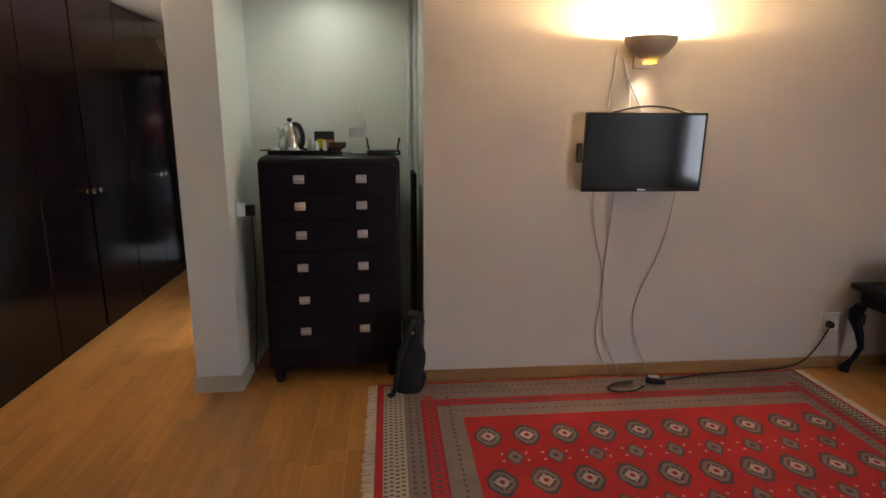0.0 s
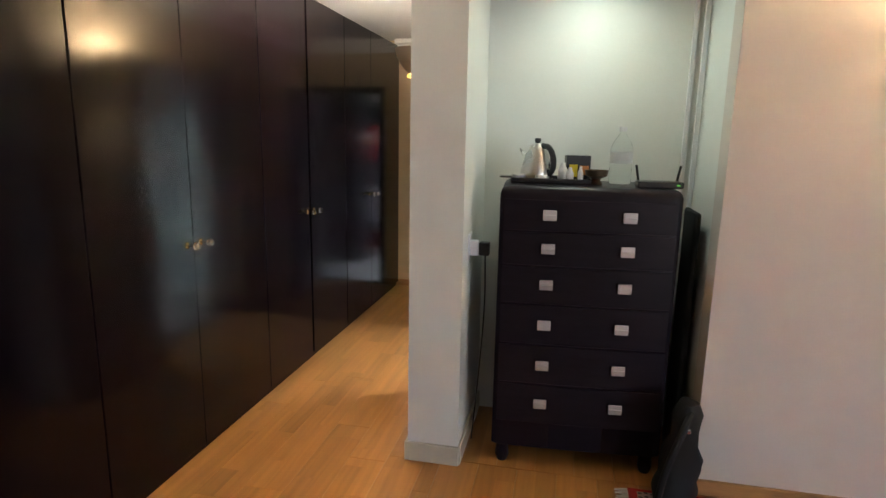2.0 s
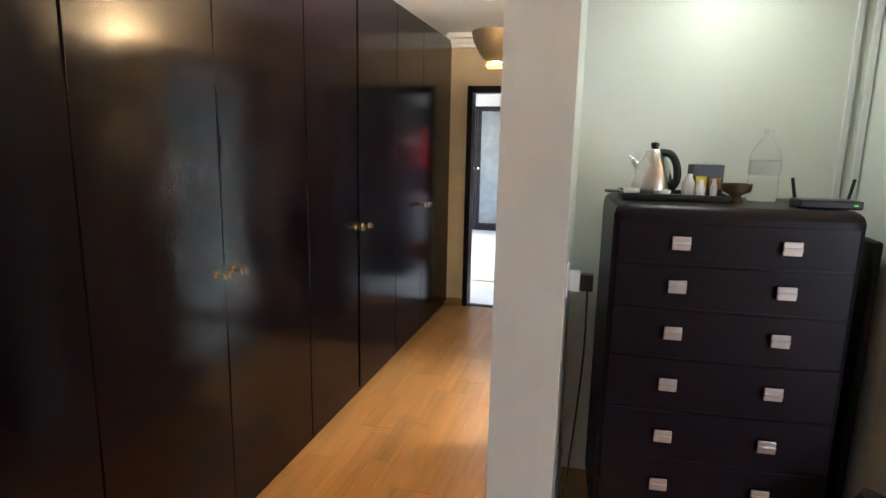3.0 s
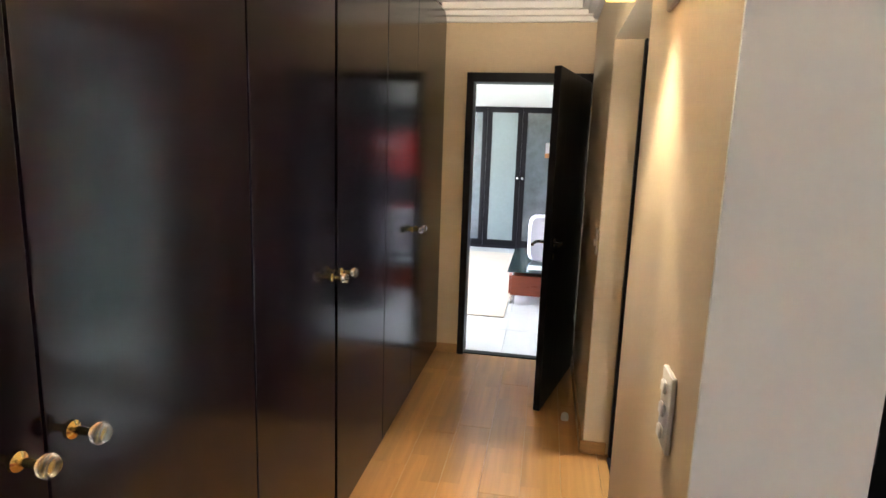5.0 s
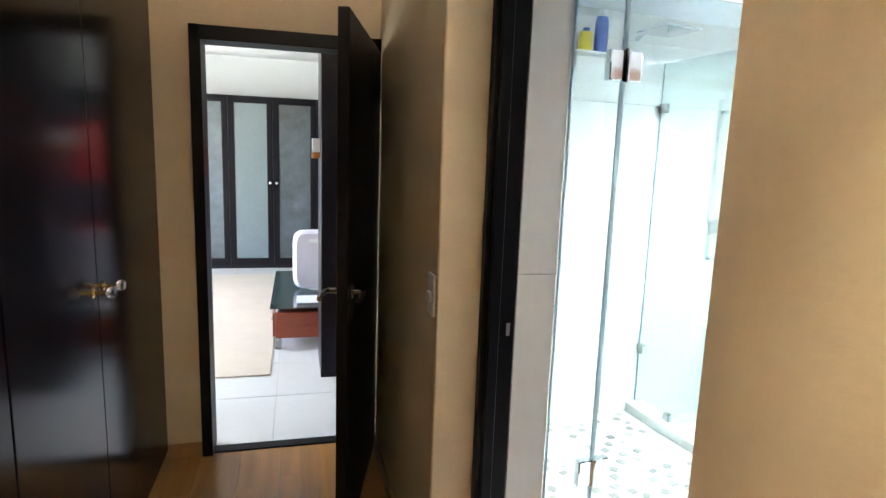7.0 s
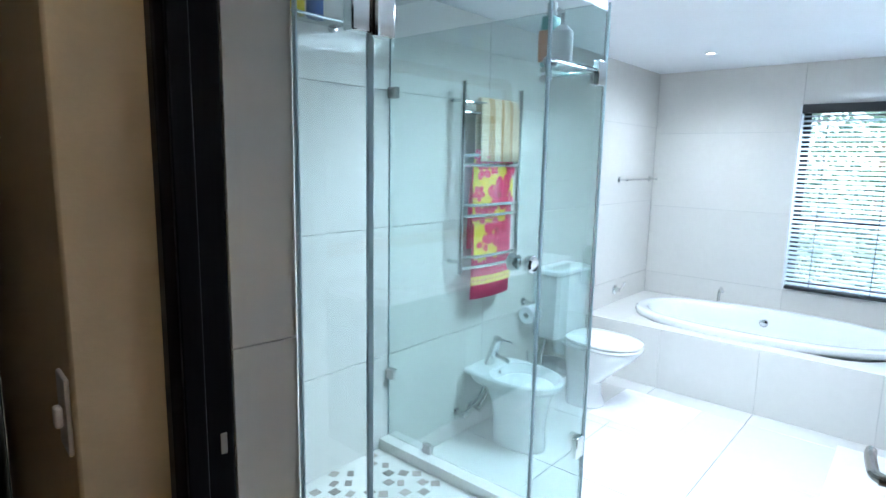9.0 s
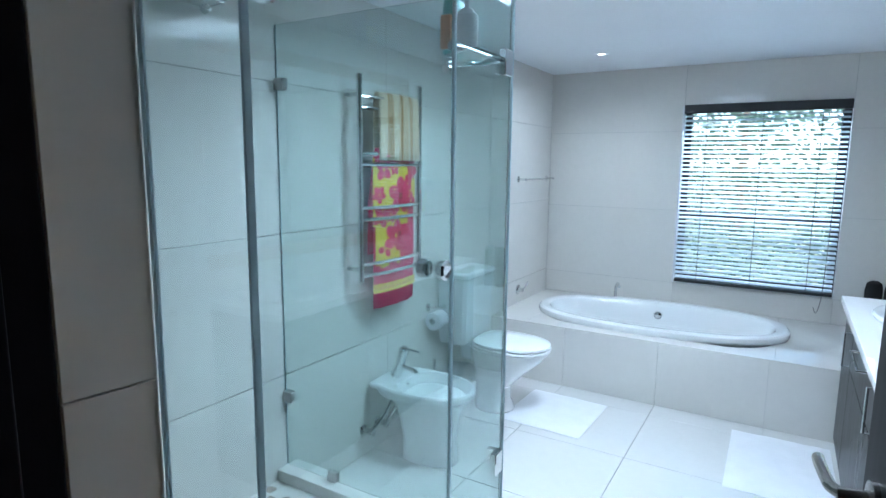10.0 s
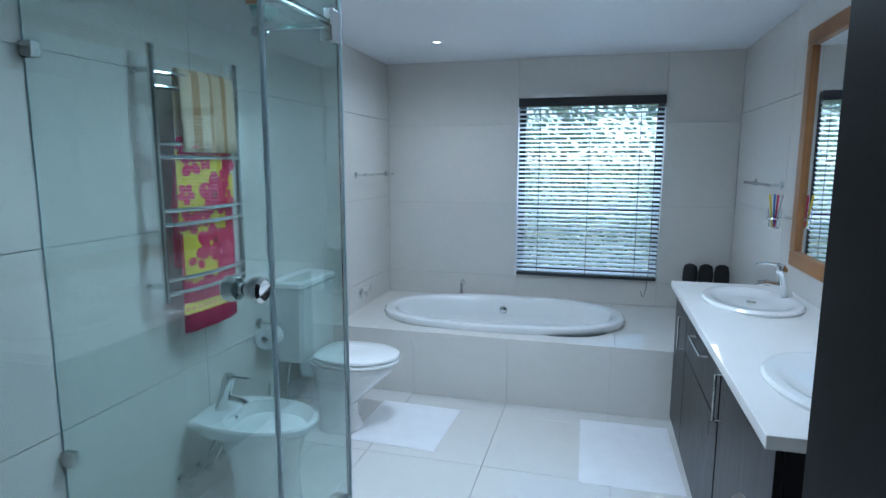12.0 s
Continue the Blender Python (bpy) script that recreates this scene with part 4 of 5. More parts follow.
part("pull_cord", tube([(-0.045, 0.06, WHT - 0.05), (-0.047, 0.062, 0.4), (-0.045, 0.07, 0.0), (-0.05, 0.085, -0.1), (-0.052, 0.1, -0.13), (-0.05, 0.115, -0.08)], 0.0022, 5, smooth_steps=1), BLIND, bl, "dark knotted pull cord")

# hedge and trees in the garden
random.seed(11)
verts, faces = [], []


def leaf(p, r):
    d = Vector((random.gauss(0, 1), random.gauss(0, 1), random.gauss(0, 1))).normalized()
    q = d.orthogonal().normalized()
    w = d.cross(q)
    i = len(verts)
    verts.extend([p - q * r, p + w * r * 0.45, p + q * r, p - w * r * 0.45])
    faces.append((i, i + 1, i + 2, i + 3))


for k in range(2100):
    c = Vector((random.uniform(6.3, 8.2), random.uniform(0.5, 10), -0.3 + 3.1 * random.random()))
    for _ in range(9):
        leaf(c + Vector((random.gauss(0, 0.16), random.gauss(0, 0.16), random.gauss(0, 0.16))), random.uniform(0.035, 0.075))
me = bpy.data.meshes.new("hedge")
me.from_pydata(verts, [], faces)
me.materials.append(LEAF)
tagged(new("hedge", me), "dense green garden hedge of many leaves", "hedge", kind="stuff")
for tx, ty, th in ((16.6, 3.4, 5.2), (17.3, 7.6, 6.0), (15.9, 11.0, 5.0)):
    t_ = thing("garden_tree", "leafy green garden tree behind the hedge", "tree", (tx, ty, -0.4), group="trees behind the hedge")
    part("trunk", lathe([(0, 0), (0.16, 0), (0.11, 0.6), (0.09, th * 0.6), (0.03, th), (0, th)], 12), BARK, t_)
    limb = bmesh.new()
    verts, faces = [], []
    for k in range(26):
        a, h0 = random.uniform(0, 6.28), random.uniform(0.35, 0.95) * th
        r = random.uniform(0.6, 1.7)
        tip = Vector((r * math.cos(a), r * math.sin(a), h0 + random.uniform(0.1, 0.7)))
        tube([(0, 0, h0), tip * 0.5 + Vector((0, 0, h0 * 0.5)), tip], 0.02, 5, limb)
        for f in (0.5, 0.75, 1.0):
            c = Vector((0, 0, h0)).lerp(tip, f)
            for _ in range(28):
                leaf(c + Vector((random.gauss(0, 0.24), random.gauss(0, 0.24), random.gauss(0, 0.2))), random.uniform(0.05, 0.1))
    part("limbs", limb, BARK, t_)
    me = bpy.data.meshes.new("crown")
    me.from_pydata(verts, [], faces)
    me.materials.append(LEAF)
    cr = new("crown", me)
    cr.parent = t_

# bath set into a tiled platform
PU, PZ = 2.72, 0.42
wall("bath_platform", GROUT, ((PU + 0.012, SV, 0), (EU, 4.2, PZ - 0.012)), ((PU + 0.012, 4.2, 0), (PU + 0.11, NV, PZ - 0.012)), ((PU + 0.11, 4.2, 0), (EU, NV, 0.05)), m=TURN, label="tiled platform round the bath")
PLAT = bpy.data.objects["bath_platform"]
tagged(PLAT, category="bath platform")
TU, TV_ = 3.26, 5.19
bt = B("bathtub", "white oval bathtub with a rolled rim set in tiles", "bathtub", (TU, TV_, PZ), turn=2.5)


def oval(rx, ry, z, n=56, e=2.35):
    out = []
    for k in range(n):
        a = 2 * math.pi * k / n
        c, s = math.cos(a), math.sin(a)
        out.append((rx * math.copysign(abs(c) ** (2 / e), c), ry * math.copysign(abs(s) ** (2 / e), s), z))
    return out


prof = [(0.44, 0.84, 0.0), (0.448, 0.848, 0.02), (0.444, 0.844, 0.04), (0.43, 0.83, 0.052), (0.39, 0.79, 0.054), (0.365, 0.765, 0.045), (0.35, 0.75, 0.02), (0.33, 0.72, -0.08), (0.3, 0.66, -0.22), (0.26, 0.56, -0.31), (0.2, 0.45, -0.335), (0.1, 0.2, -0.34)]
part("shell", loft([oval(*p) for p in prof], caps=False), CERAMIC, bt, "glossy white acrylic shell")
tubbot = bmesh.new()
tubbot.faces.new([tubbot.verts.new(p) for p in oval(0.1, 0.2, -0.34)])
part("bottom", tubbot, CERAMIC, bt)
part("overflow", lathe([(0, 0), (0.026, 0), (0.03, 0.004), (0.024, 0.01), (0.008, 0.012), (0, 0.012)], 20, pose(0.338, 0.02, -0.045, 0, -80, 0)), CHROME, bt, "round chrome overflow")
for s in (-1, 1):
    part("jet", lathe([(0, 0), (0.02, 0), (0.018, 0.006), (0, 0.008)], 16, pose(0.0 + 0.3 * (s < 0), 0.55, -0.14, 0, -75, 0)), CHROME, bt)
# bath taps
sp = B("bath_spout", "curved chrome bath spout on the tiled ledge", "tap", (3.76, 5.6, PZ + 0.005))
part("base", lathe([(0, 0), (0.024, 0), (0.024, 0.012), (0.014, 0.016), (0, 0.016)], 18), CHROME, sp)
part("pipe", tube([(0, 0, 0.01), (0, 0, 0.08), (-0.01, -0.01, 0.13), (-0.06, -0.03, 0.15), (-0.13, -0.06, 0.13)], 0.012, 10, smooth_steps=2), CHROME, sp)
wt = B("bath_mixer", "chrome wall-mounted mixer valve beside the bath", "tap", (3.2, NV, 0.53))
part("rose", lathe([(0, 0), (0.04, 0), (0.04, 0.008), (0.02, 0.014), (0.018, 0.05), (0, 0.052)], 22, pose(0, 0, 0, 90, 0, 0)), CHROME, wt)
part("lever", tube([(0, -0.045, 0), (0.01, -0.07, 0.04), (0.012, -0.08, 0.07)], 0.008, 8), CHROME, wt)


def towel_bar(u, v, z, length, side, label):
    ob = B("towel_bar", label, "towel rail", (u, v, z))
    part("bar", tube([(-length / 2 - 0.02, -0.06 * side, 0), (length / 2 + 0.02, -0.06 * side, 0)], 0.007, 10), CHROME, ob)
    for s in (-1, 1):
        part("bracket", lathe([(0, 0), (0.024, 0), (0.024, 0.006), (0.009, 0.01), (0.009, 0.068), (0.012, 0.07), (0, 0.072)], 16, pose(s * length / 2, 0, 0, 90 * side, 0, 0)), CHROME, ob)


towel_bar(3.45, NV, 1.41, 0.6, 1, "empty chrome towel bar on the tiled wall")
towel_bar(3.02, SV, 1.38, 0.55, -1, "empty chrome towel bar above the vanity's end")

# heated towel ladder with two towels
hr = B("heated_towel_rail", "curved chrome ladder towel rail on the tiled wall", "towel rail", (1.375, NV, 0.955))
for s in (-1, 1):
    part("upright", tube([(s * 0.25, -0.08, 0), (s * 0.25, -0.08, 0.97)], 0.015, 12), CHROME, hr)
    for z in (0.06, 0.88):
        part("bracket", tube([(s * 0.25, 0, z), (s * 0.25, -0.08, z)], 0.011, 10), CHROME, hr)
RUNG = [0.03, 0.085, 0.3, 0.355, 0.56, 0.61, 0.82, 0.87]
for z in RUNG:
    part("rung", tube([(-0.25, -0.085, z), (-0.15, -0.115, z), (0, -0.125, z), (0.15, -0.115, z), (0.25, -0.085, z)], 0.0095, 10, smooth_steps=1), CHROME, hr)


def hung_cloth(width, z_top, front, back, y0, seed, over=0.0):
    """Outline of a cloth folded over a rung: rings from the back hem over the top to the front hem."""
    random.seed(seed)
    n, rows = 18, []
    path = [(0.018, -back), (0.017, -back * 0.5), (0.015, -0.02), (0.008, 0.012), (0, 0.017), (-0.008, 0.012), (-0.015, -0.02), (-0.0155, -0.055), (-0.016, -front * 0.3), (-0.017, -front * 0.55), (-0.018, -front * 0.8), (-0.018, -front)]
    for dy, dz in path:
        rows.append([((k / n - 0.5) * width, y0 - 0.035 * math.cos((k / n - 0.5) * 2.2) + dy - (over if dz > -0.03 else 0) + 0.004 * math.sin(k * 1.1 + dz * 6) * min(1, -dz * 4 if dz < 0 else 0), z_top + dz) for k in range(n + 1)])
    return rows


def cloth(name, rows, materials, parent, index=lambda u, w: 0, label=""):
    c = bmesh.new()
    g = [[c.verts.new(p) for p in r] for r in rows]
    for i in range(len(g) - 1):
        for k in range(len(g[0]) - 1):
            f = c.faces.new((g[i][k], g[i][k + 1], g[i + 1][k + 1], g[i + 1][k]))
            f.material_index, f.smooth = index(k / (len(g[0]) - 1), i), True
    bmesh.ops.recalc_face_normals(c, faces=c.faces)
    ob = part(name, c, materials, parent, label)
    so_ = ob.modifiers.new("thickness", "SOLIDIFY")
    so_.thickness, so_.offset = 0.007, 0
    return ob


be = B("striped_towel", "beige striped towel folded over the rail", "towel", (1.39, NV, 1.765))
cloth("cloth", hung_cloth(0.34, 0.07, 0.3, 0.26, -0.087, 2), [TOWEL_B, TOWEL_S], be, lambda u, i: 1 if int(u * 18) in (3, 4, 8, 12, 13) else 0)
pk = B("floral_towel", "pink and yellow towel with a bold flower print", "towel", (1.385, NV, 0.8))
rows = hung_cloth(0.34, 0.775, 0.77, 0.5, -0.052, 4, over=0.035)
cloth("cloth", rows, [TOWEL_P], pk)
fl = bmesh.new()


def blot(cx, cz, pts, lift, mi):
    vs = [fl.verts.new((cx + x, -0.052 - 0.035 * math.cos((cx + x) / 0.34 * 2.2) - 0.0255 - lift, cz + z)) for x, z in pts]
    fl.faces.new(vs).material_index = mi


def petal_ring(cx, cz, r, n, mi, lift, inner=0.45, turn=0.0, squash=1.0):
    for k in range(n):
        a = turn + 2 * math.pi * k / n
        p = []
        for j in range(12):
            q = 2 * math.pi * j / 12
            x, z = r * 0.55 + r * 0.45 * math.cos(q), r * 0.36 * math.sin(q)
            p.append((x * math.cos(a) - z * math.sin(a), (x * math.sin(a) + z * math.cos(a)) * squash))
        blot(cx, cz, p, lift, mi)


def area(cx, cz, w, h, mi, lift):
    blot(cx, cz, [(-w / 2, -h / 2), (w / 2, -h / 2), (w / 2, h / 2), (-w / 2, h / 2)], lift, mi)


for k in range(12):
    x = -0.165 + 0.03 * k
    area(x + 0.0, 0.58, 0.0302, 0.33 if k < 9 else 0.13, 1, 0.0008)
for k in range(6):
    area(-0.15 + 0.03 * k, 0.33, 0.0302, 0.22 + 0.03 * math.sin(k * 1.3), 1, 0.0008)
for k in range(12):
    area(-0.165 + 0.03 * k, 0.105, 0.0302, 0.045, 1, 0.0008)
    petal_ring(-0.165 + 0.03 * k, 0.105, 0.011, 3, 0, 0.002)
petal_ring(0.02, 0.56, 0.1, 5, 0, 0.0016, turn=0.3)
petal_ring(0.02, 0.56, 0.02, 5, 2, 0.0028, turn=0.8)
petal_ring(-0.11, 0.69, 0.06, 4, 0, 0.0016, turn=0.9)
petal_ring(0.13, 0.68, 0.07, 3, 0, 0.0016, turn=2.2)
petal_ring(-0.02, 0.36, 0.085, 5, 0, 0.0016, turn=0.1)
petal_ring(-0.13, 0.46, 0.06, 4, 0, 0.0016, turn=0.5)
petal_ring(0.13, 0.53, 0.05, 4, 0, 0.0016, turn=1.5)
petal_ring(-0.06, 0.47, 0.045, 5, 0, 0.0016, turn=0.2)
petal_ring(0.09, 0.62, 0.05, 5, 0, 0.0016, turn=0.7)
petal_ring(-0.14, 0.57, 0.045, 5, 0, 0.0016, turn=1.0)
petal_ring(-0.03, 0.7, 0.04, 5, 0, 0.0016, turn=0.4)
petal_ring(-0.1, 0.3, 0.05, 3, 0, 0.0016, turn=1.2)
petal_ring(0.01, 0.37, 0.016, 5, 2, 0.0028)
part("print", fl, [TOWEL_P, TOWEL_Y, R_WINE], pk, "printed pink and yellow flowers")

# toilet
to = B("toilet", "white close-coupled toilet with its lid closed", "toilet", (2.15, NV, 0))


def dring(w, y_back, y_front, z, n=36):
    """A D-shaped ring: flat towards the wall and round in front."""
    out = []
    L = y_back - y_front
    for k in range(n):
        a = 2 * math.pi * k / n
        s, c = math.sin(a), math.cos(a)
        e = 0.62 if s > 0 else 1.0
        out.append((w * math.copysign(abs(c) ** (0.7 if s > 0 else 0.95), c), (y_back + y_front) / 2 + L / 2 * math.copysign(abs(s) ** e, s), z))
    return out


part("bowl", loft([dring(0.1, -0.2, -0.44, 0), dring(0.105, -0.2, -0.45, 0.015), dring(0.092, -0.2, -0.42, 0.08), dring(0.095, -0.2, -0.42, 0.16), dring(0.13, -0.19, -0.53, 0.27), dring(0.165, -0.18, -0.63, 0.36), dring(0.178, -0.17, -0.655, 0.395), dring(0.178, -0.17, -0.655, 0.405), dring(0.15, -0.2, -0.63, 0.408)]), CERAMIC, to)
part("seat", loft([dring(0.175, -0.2, -0.66, 0.409), dring(0.187, -0.195, -0.67, 0.415), dring(0.187, -0.195, -0.67, 0.425), dring(0.18, -0.2, -0.662, 0.43)]), CERAMIC, to)
part("lid", loft([dring(0.178, -0.2, -0.66, 0.434), dring(0.187, -0.195, -0.668, 0.44), dring(0.185, -0.195, -0.665, 0.452), dring(0.16, -0.21, -0.63, 0.461), dring(0.08, -0.3, -0.5, 0.463)]), CERAMIC, to)
rr = lambda w, y0, y1, z: [(x, y, z) for x, y in ((-w + 0.02, y1), (-w, y1 + 0.02), (-w, y0), (w, y0), (w, y1 + 0.02), (w - 0.02, y1))]
part("cistern", loft([rr(0.165, -0.01, -0.17, 0.42), rr(0.18, -0.01, -0.185, 0.46), rr(0.195, -0.01, -0.2, 0.8), rr(0.197, -0.01, -0.2, 0.83)]), CERAMIC, to)
part("cistern_lid", loft([rr(0.2, -0.005, -0.205, 0.831), rr(0.208, -0.002, -0.213, 0.842), rr(0.206, -0.002, -0.21, 0.862), rr(0.185, -0.02, -0.19, 0.874)]), CERAMIC, to)
part("flush_lever", tube([(0.196, -0.13, 0.79), (0.22, -0.13, 0.79), (0.222, -0.19, 0.787)], 0.008, 8), CHROME, to, "chrome flush lever")
part("pan_neck", boxes(((-0.09, -0.22, 0.3), (0.09, -0.1, 0.425)), bevel=0.03, seg=3), CERAMIC, to)
part("waste_pipe", tube([(0, -0.22, 0.2), (0, -0.1, 0.2), (0, -0.002, 0.19)], 0.052, 16), PLASTIC_W, to)
part("supply_pipe", tube([(-0.12, -0.01, 0.15), (-0.14, -0.06, 0.16), (-0.15, -0.07, 0.3), (-0.13, -0.08, 0.42)], 0.008, 8, smooth_steps=2), CHROME, to, "chrome supply pipe")
part("valve", lathe([(0, 0), (0.02, 0), (0.02, 0.01), (0.012, 0.02), (0.012, 0.05), (0, 0.05)], 14, pose(-0.12, 0, 0.15, 90, 0, 0)), CHROME, to)
part("lid_badge", lathe([(0, 0.463), (0.012, 0.463), (0.012, 0.466), (0, 0.467)], 14, pose(0, -0.36, 0)), PEWTER, to)

# bidet
bi = B("bidet", "white floor-standing bidet with a chrome mixer", "bidet", (1.4, NV, 0))
part("pedestal", loft([dring(0.098, -0.16, -0.46, 0), dring(0.1, -0.16, -0.465, 0.01), dring(0.1, -0.16, -0.455, 0.12), dring(0.112, -0.14, -0.47, 0.24), dring(0.13, -0.1, -0.49, 0.31), dring(0.165, -0.04, -0.515, 0.35)], caps=True), CERAMIC, bi)
part("basin", loft([dring(0.168, -0.03, -0.518, 0.344), dring(0.182, -0.02, -0.545, 0.365), dring(0.185, -0.015, -0.55, 0.392), dring(0.178, -0.02, -0.542, 0.402), dring(0.163, -0.15, -0.525, 0.4), dring(0.15, -0.165, -0.51, 0.37), dring(0.11, -0.2, -0.45, 0.31), dring(0.04, -0.28, -0.36, 0.295)]), CERAMIC, bi)
part("ledge", boxes(((-0.155, -0.16, 0.37), (0.155, -0.022, 0.4035)), bevel=0.015, seg=3), CERAMIC, bi)
tp = part("mixer", lathe([(0, 0), (0.03, 0), (0.028, 0.02), (0.026, 0.13), (0.029, 0.15), (0.027, 0.168), (0.018, 0.178), (0, 0.18)], 20, pose(0, -0.09, 0.4, 18, 0, 0)), CHROME, bi, "chrome single-lever mixer")
part("spout", tube([(0, -0.125, 0.46), (0, -0.2, 0.452), (0, -0.22, 0.44)], 0.012, 10), CHROME, tp)
part("mixer_lever", tube([(0, -0.14, 0.56), (0.03, -0.19, 0.545), (0.04, -0.21, 0.54)], 0.006, 8), CHROME, tp)
part("overflow_hole", lathe([(0, 0), (0.008, 0), (0.008, 0.003), (0, 0.003)], 12, pose(0, -0.163, 0.372, 70, 0, 0)), PLASTIC_B, bi)
for s in (-1, 1):
    part("supply_pipe", tube([(s * 0.06 - 0.12, -0.005, 0.15), (s * 0.06 - 0.12, -0.06, 0.15), (s * 0.04 - 0.06, -0.09, 0.22), (s * 0.03 - 0.02, -0.1, 0.3)], 0.008, 8, smooth_steps=2), CHROME, bi, "chrome supply pipe")
    part("valve", lathe([(0, 0), (0.024, 0), (0.024, 0.006), (0.014, 0.012), (0.014, 0.05), (0.02, 0.055), (0.02, 0.075), (0, 0.078)], 16, pose(s * 0.06 - 0.12, 0, 0.15, 90, 0, 0)), CHROME, bi)

# toilet paper and brush
tpaper = B("toilet_roll_holder", "chrome toilet roll holder with a white roll", "roll holder", (1.85, NV, 0.67))
part("rose", lathe([(0, 0), (0.026, 0), (0.026, 0.008), (0.01, 0.012), (0.01, 0.05), (0, 0.05)], 18, pose(0, 0, 0, 90, 0, 0)), CHROME, tpaper)
part("arm", tube([(0, -0.045, 0), (0, -0.06, -0.005), (0.05, -0.065, 0.0), (0.1, -0.065, 0.005), (0.03, -0.065, -0.05), (-0.05, -0.065, -0.06)], 0.006, 8), CHROME, tpaper)
part("paper_roll", lathe([(0.02, -0.05), (0.052, -0.05), (0.053, 0), (0.052, 0.05), (0.02, 0.05), (0.02, -0.05)], 26, pose(0.0, -0.065, -0.07, 0, 90, 0)), MAT_W, tpaper, "soft white paper roll")
br = B("toilet_brush", "slim chrome toilet brush standing on the floor", "brush", (1.74, NV - 0.12, 0))
part("holder", lathe([(0, 0), (0.045, 0), (0.045, 0.18), (0.04, 0.18), (0.04, 0.01), (0, 0.01)], 20), CHROME, br)
part("handle", lathe([(0, 0.02), (0.006, 0.02), (0.006, 0.4), (0, 0.402)], 10), CHROME, br)

# shower: kerb, glass and fittings
SU, SF = 0.695, 5.21
wall("shower_kerb", TILE, ((SU - 0.06, SF - 0.06, 0), (SU + 0.06, NV, 0.2)), ((-0.52, SF - 0.06, 0), (SU - 0.062, SF + 0.06, 0.2)), m=TURN, bevel=0.003, label="low tiled kerb round the shower")
tagged(bpy.data.objects["shower_kerb"], category="kerb")
GZ0, GZ1 = 0.203, 2.06
sh = B("shower_enclosure", "frameless clear glass shower enclosure with chrome clamps", "shower", (0, 0, 0))
for nme, a, c in (("side_panel", (SU - 0.004, SF + 0.006, GZ0), (SU + 0.004, NV - 0.004, GZ1)), ("corner_panel", (0.345, SF - 0.004, GZ0), (SU + 0.004, SF + 0.004, GZ1)), ("hinge_panel", (-0.518, SF - 0.004, GZ0), (-0.345, SF + 0.004, GZ1)), ("glass_door", (-0.338, SF - 0.004, GZ0 + 0.008), (0.333, SF + 0.004, GZ1))):
    g = part(nme, boxes((a, c), bevel=0.001), SHADEGLASS if nme in ("glass_door", "corner_panel") else CLEAR, sh, "clear toughened glass")
    g.visible_shadow = False
part("edge_seal", boxes(((0.333, SF - 0.008, GZ0 + 0.008), (0.345, SF + 0.006, GZ1)), bevel=0.002), GLASSEDGE, sh, "translucent grey door seal")
for nme, x, y in (("panel_edge", SU + 0.005, SF - 0.0045), ("panel_edge", SU + 0.0, NV - 0.003), ("panel_edge", -0.342, SF), ("panel_edge", -0.519, SF)):
    w_ = 0.008 if -0.4 < x < 0 else 0.003
    part(nme, boxes(((x - w_, y - 0.005, GZ0), (x + w_, y + 0.005, GZ1)), bevel=0.001), GLASSEDGE, sh, "green-grey polished glass edge")
for z in (0.52, 1.83):
    part("wall_clamp", boxes(((SU - 0.018, NV - 0.05, z - 0.024), (SU + 0.018, NV, z + 0.024)), bevel=0.003), STEEL, sh, "square chrome wall clamp")
    b = boxes(((SU - 0.06, SF - 0.014, z + 0.04), (SU - 0.008, SF + 0.014, z - 0.04)), ((SU - 0.014, SF - 0.0, z + 0.03), (SU + 0.014, SF + 0.05, z - 0.03)), bevel=0.003)
    part("corner_clamp", b, CHROME, sh, "chrome corner clamp")
    b = boxes(((-0.4, SF - 0.016, z - 0.045), (-0.345, SF + 0.016, z + 0.045)), ((-0.338, SF - 0.016, z - 0.045), (-0.285, SF + 0.016, z + 0.045)), bevel=0.004, seg=2)
    tube([(-0.342, SF - 0.018, z - 0.048), (-0.342, SF - 0.018, z + 0.048)], 0.01, 10, b)
    part("hinge", b, CHROME, sh, "polished chrome glass hinge")
part("floor_clamp", boxes(((SU - 0.016, 5.95, 0.2), (SU + 0.016, 6.0, 0.245)), bevel=0.003), STEEL, sh)
for s in (-1, 1):
    part("door_knob", lathe([(0, 0.004), (0.012, 0.004), (0.012, 0.012), (0.022, 0.016), (0.026, 0.025), (0.026, 0.04), (0.02, 0.046), (0, 0.047)], 20, pose(0.245, SF, 1.25, 90 * s, 0, 0)), CHROME, sh, "round chrome knob")
# shelf with bottles in the shower
sf = B("shower_shelf", "small glass corner shelf on chrome brackets in the shower", "shelf", (0.69, 5.215, 1.83))
part("plate", loft([[(-0.005, 0.0, z), (-0.005, 0.21, z), (-0.05, 0.21, z), (-0.15, 0.15, z), (-0.22, 0.06, z), (-0.22, 0.0, z)] for z in (0.012, 0.015)]), PANE, sf)
part("bracket", tube([(-0.01, 0.01, 0.006), (-0.15, 0.01, 0.006), (-0.31, 0.01, 0.006)], 0.005, 8), CHROME, sf)
part("bracket", tube([(-0.01, 0.02, 0.006), (-0.012, 0.1, 0.006), (-0.015, 0.2, 0.006)], 0.005, 8), CHROME, sf)
part("bracket_cap", lathe([(0, -0.02), (0.014, -0.02), (0.014, 0.02), (0, 0.02)], 14, pose(-0.32, 0.01, 0.0, 0, 90, 0)), CHROME, sf)
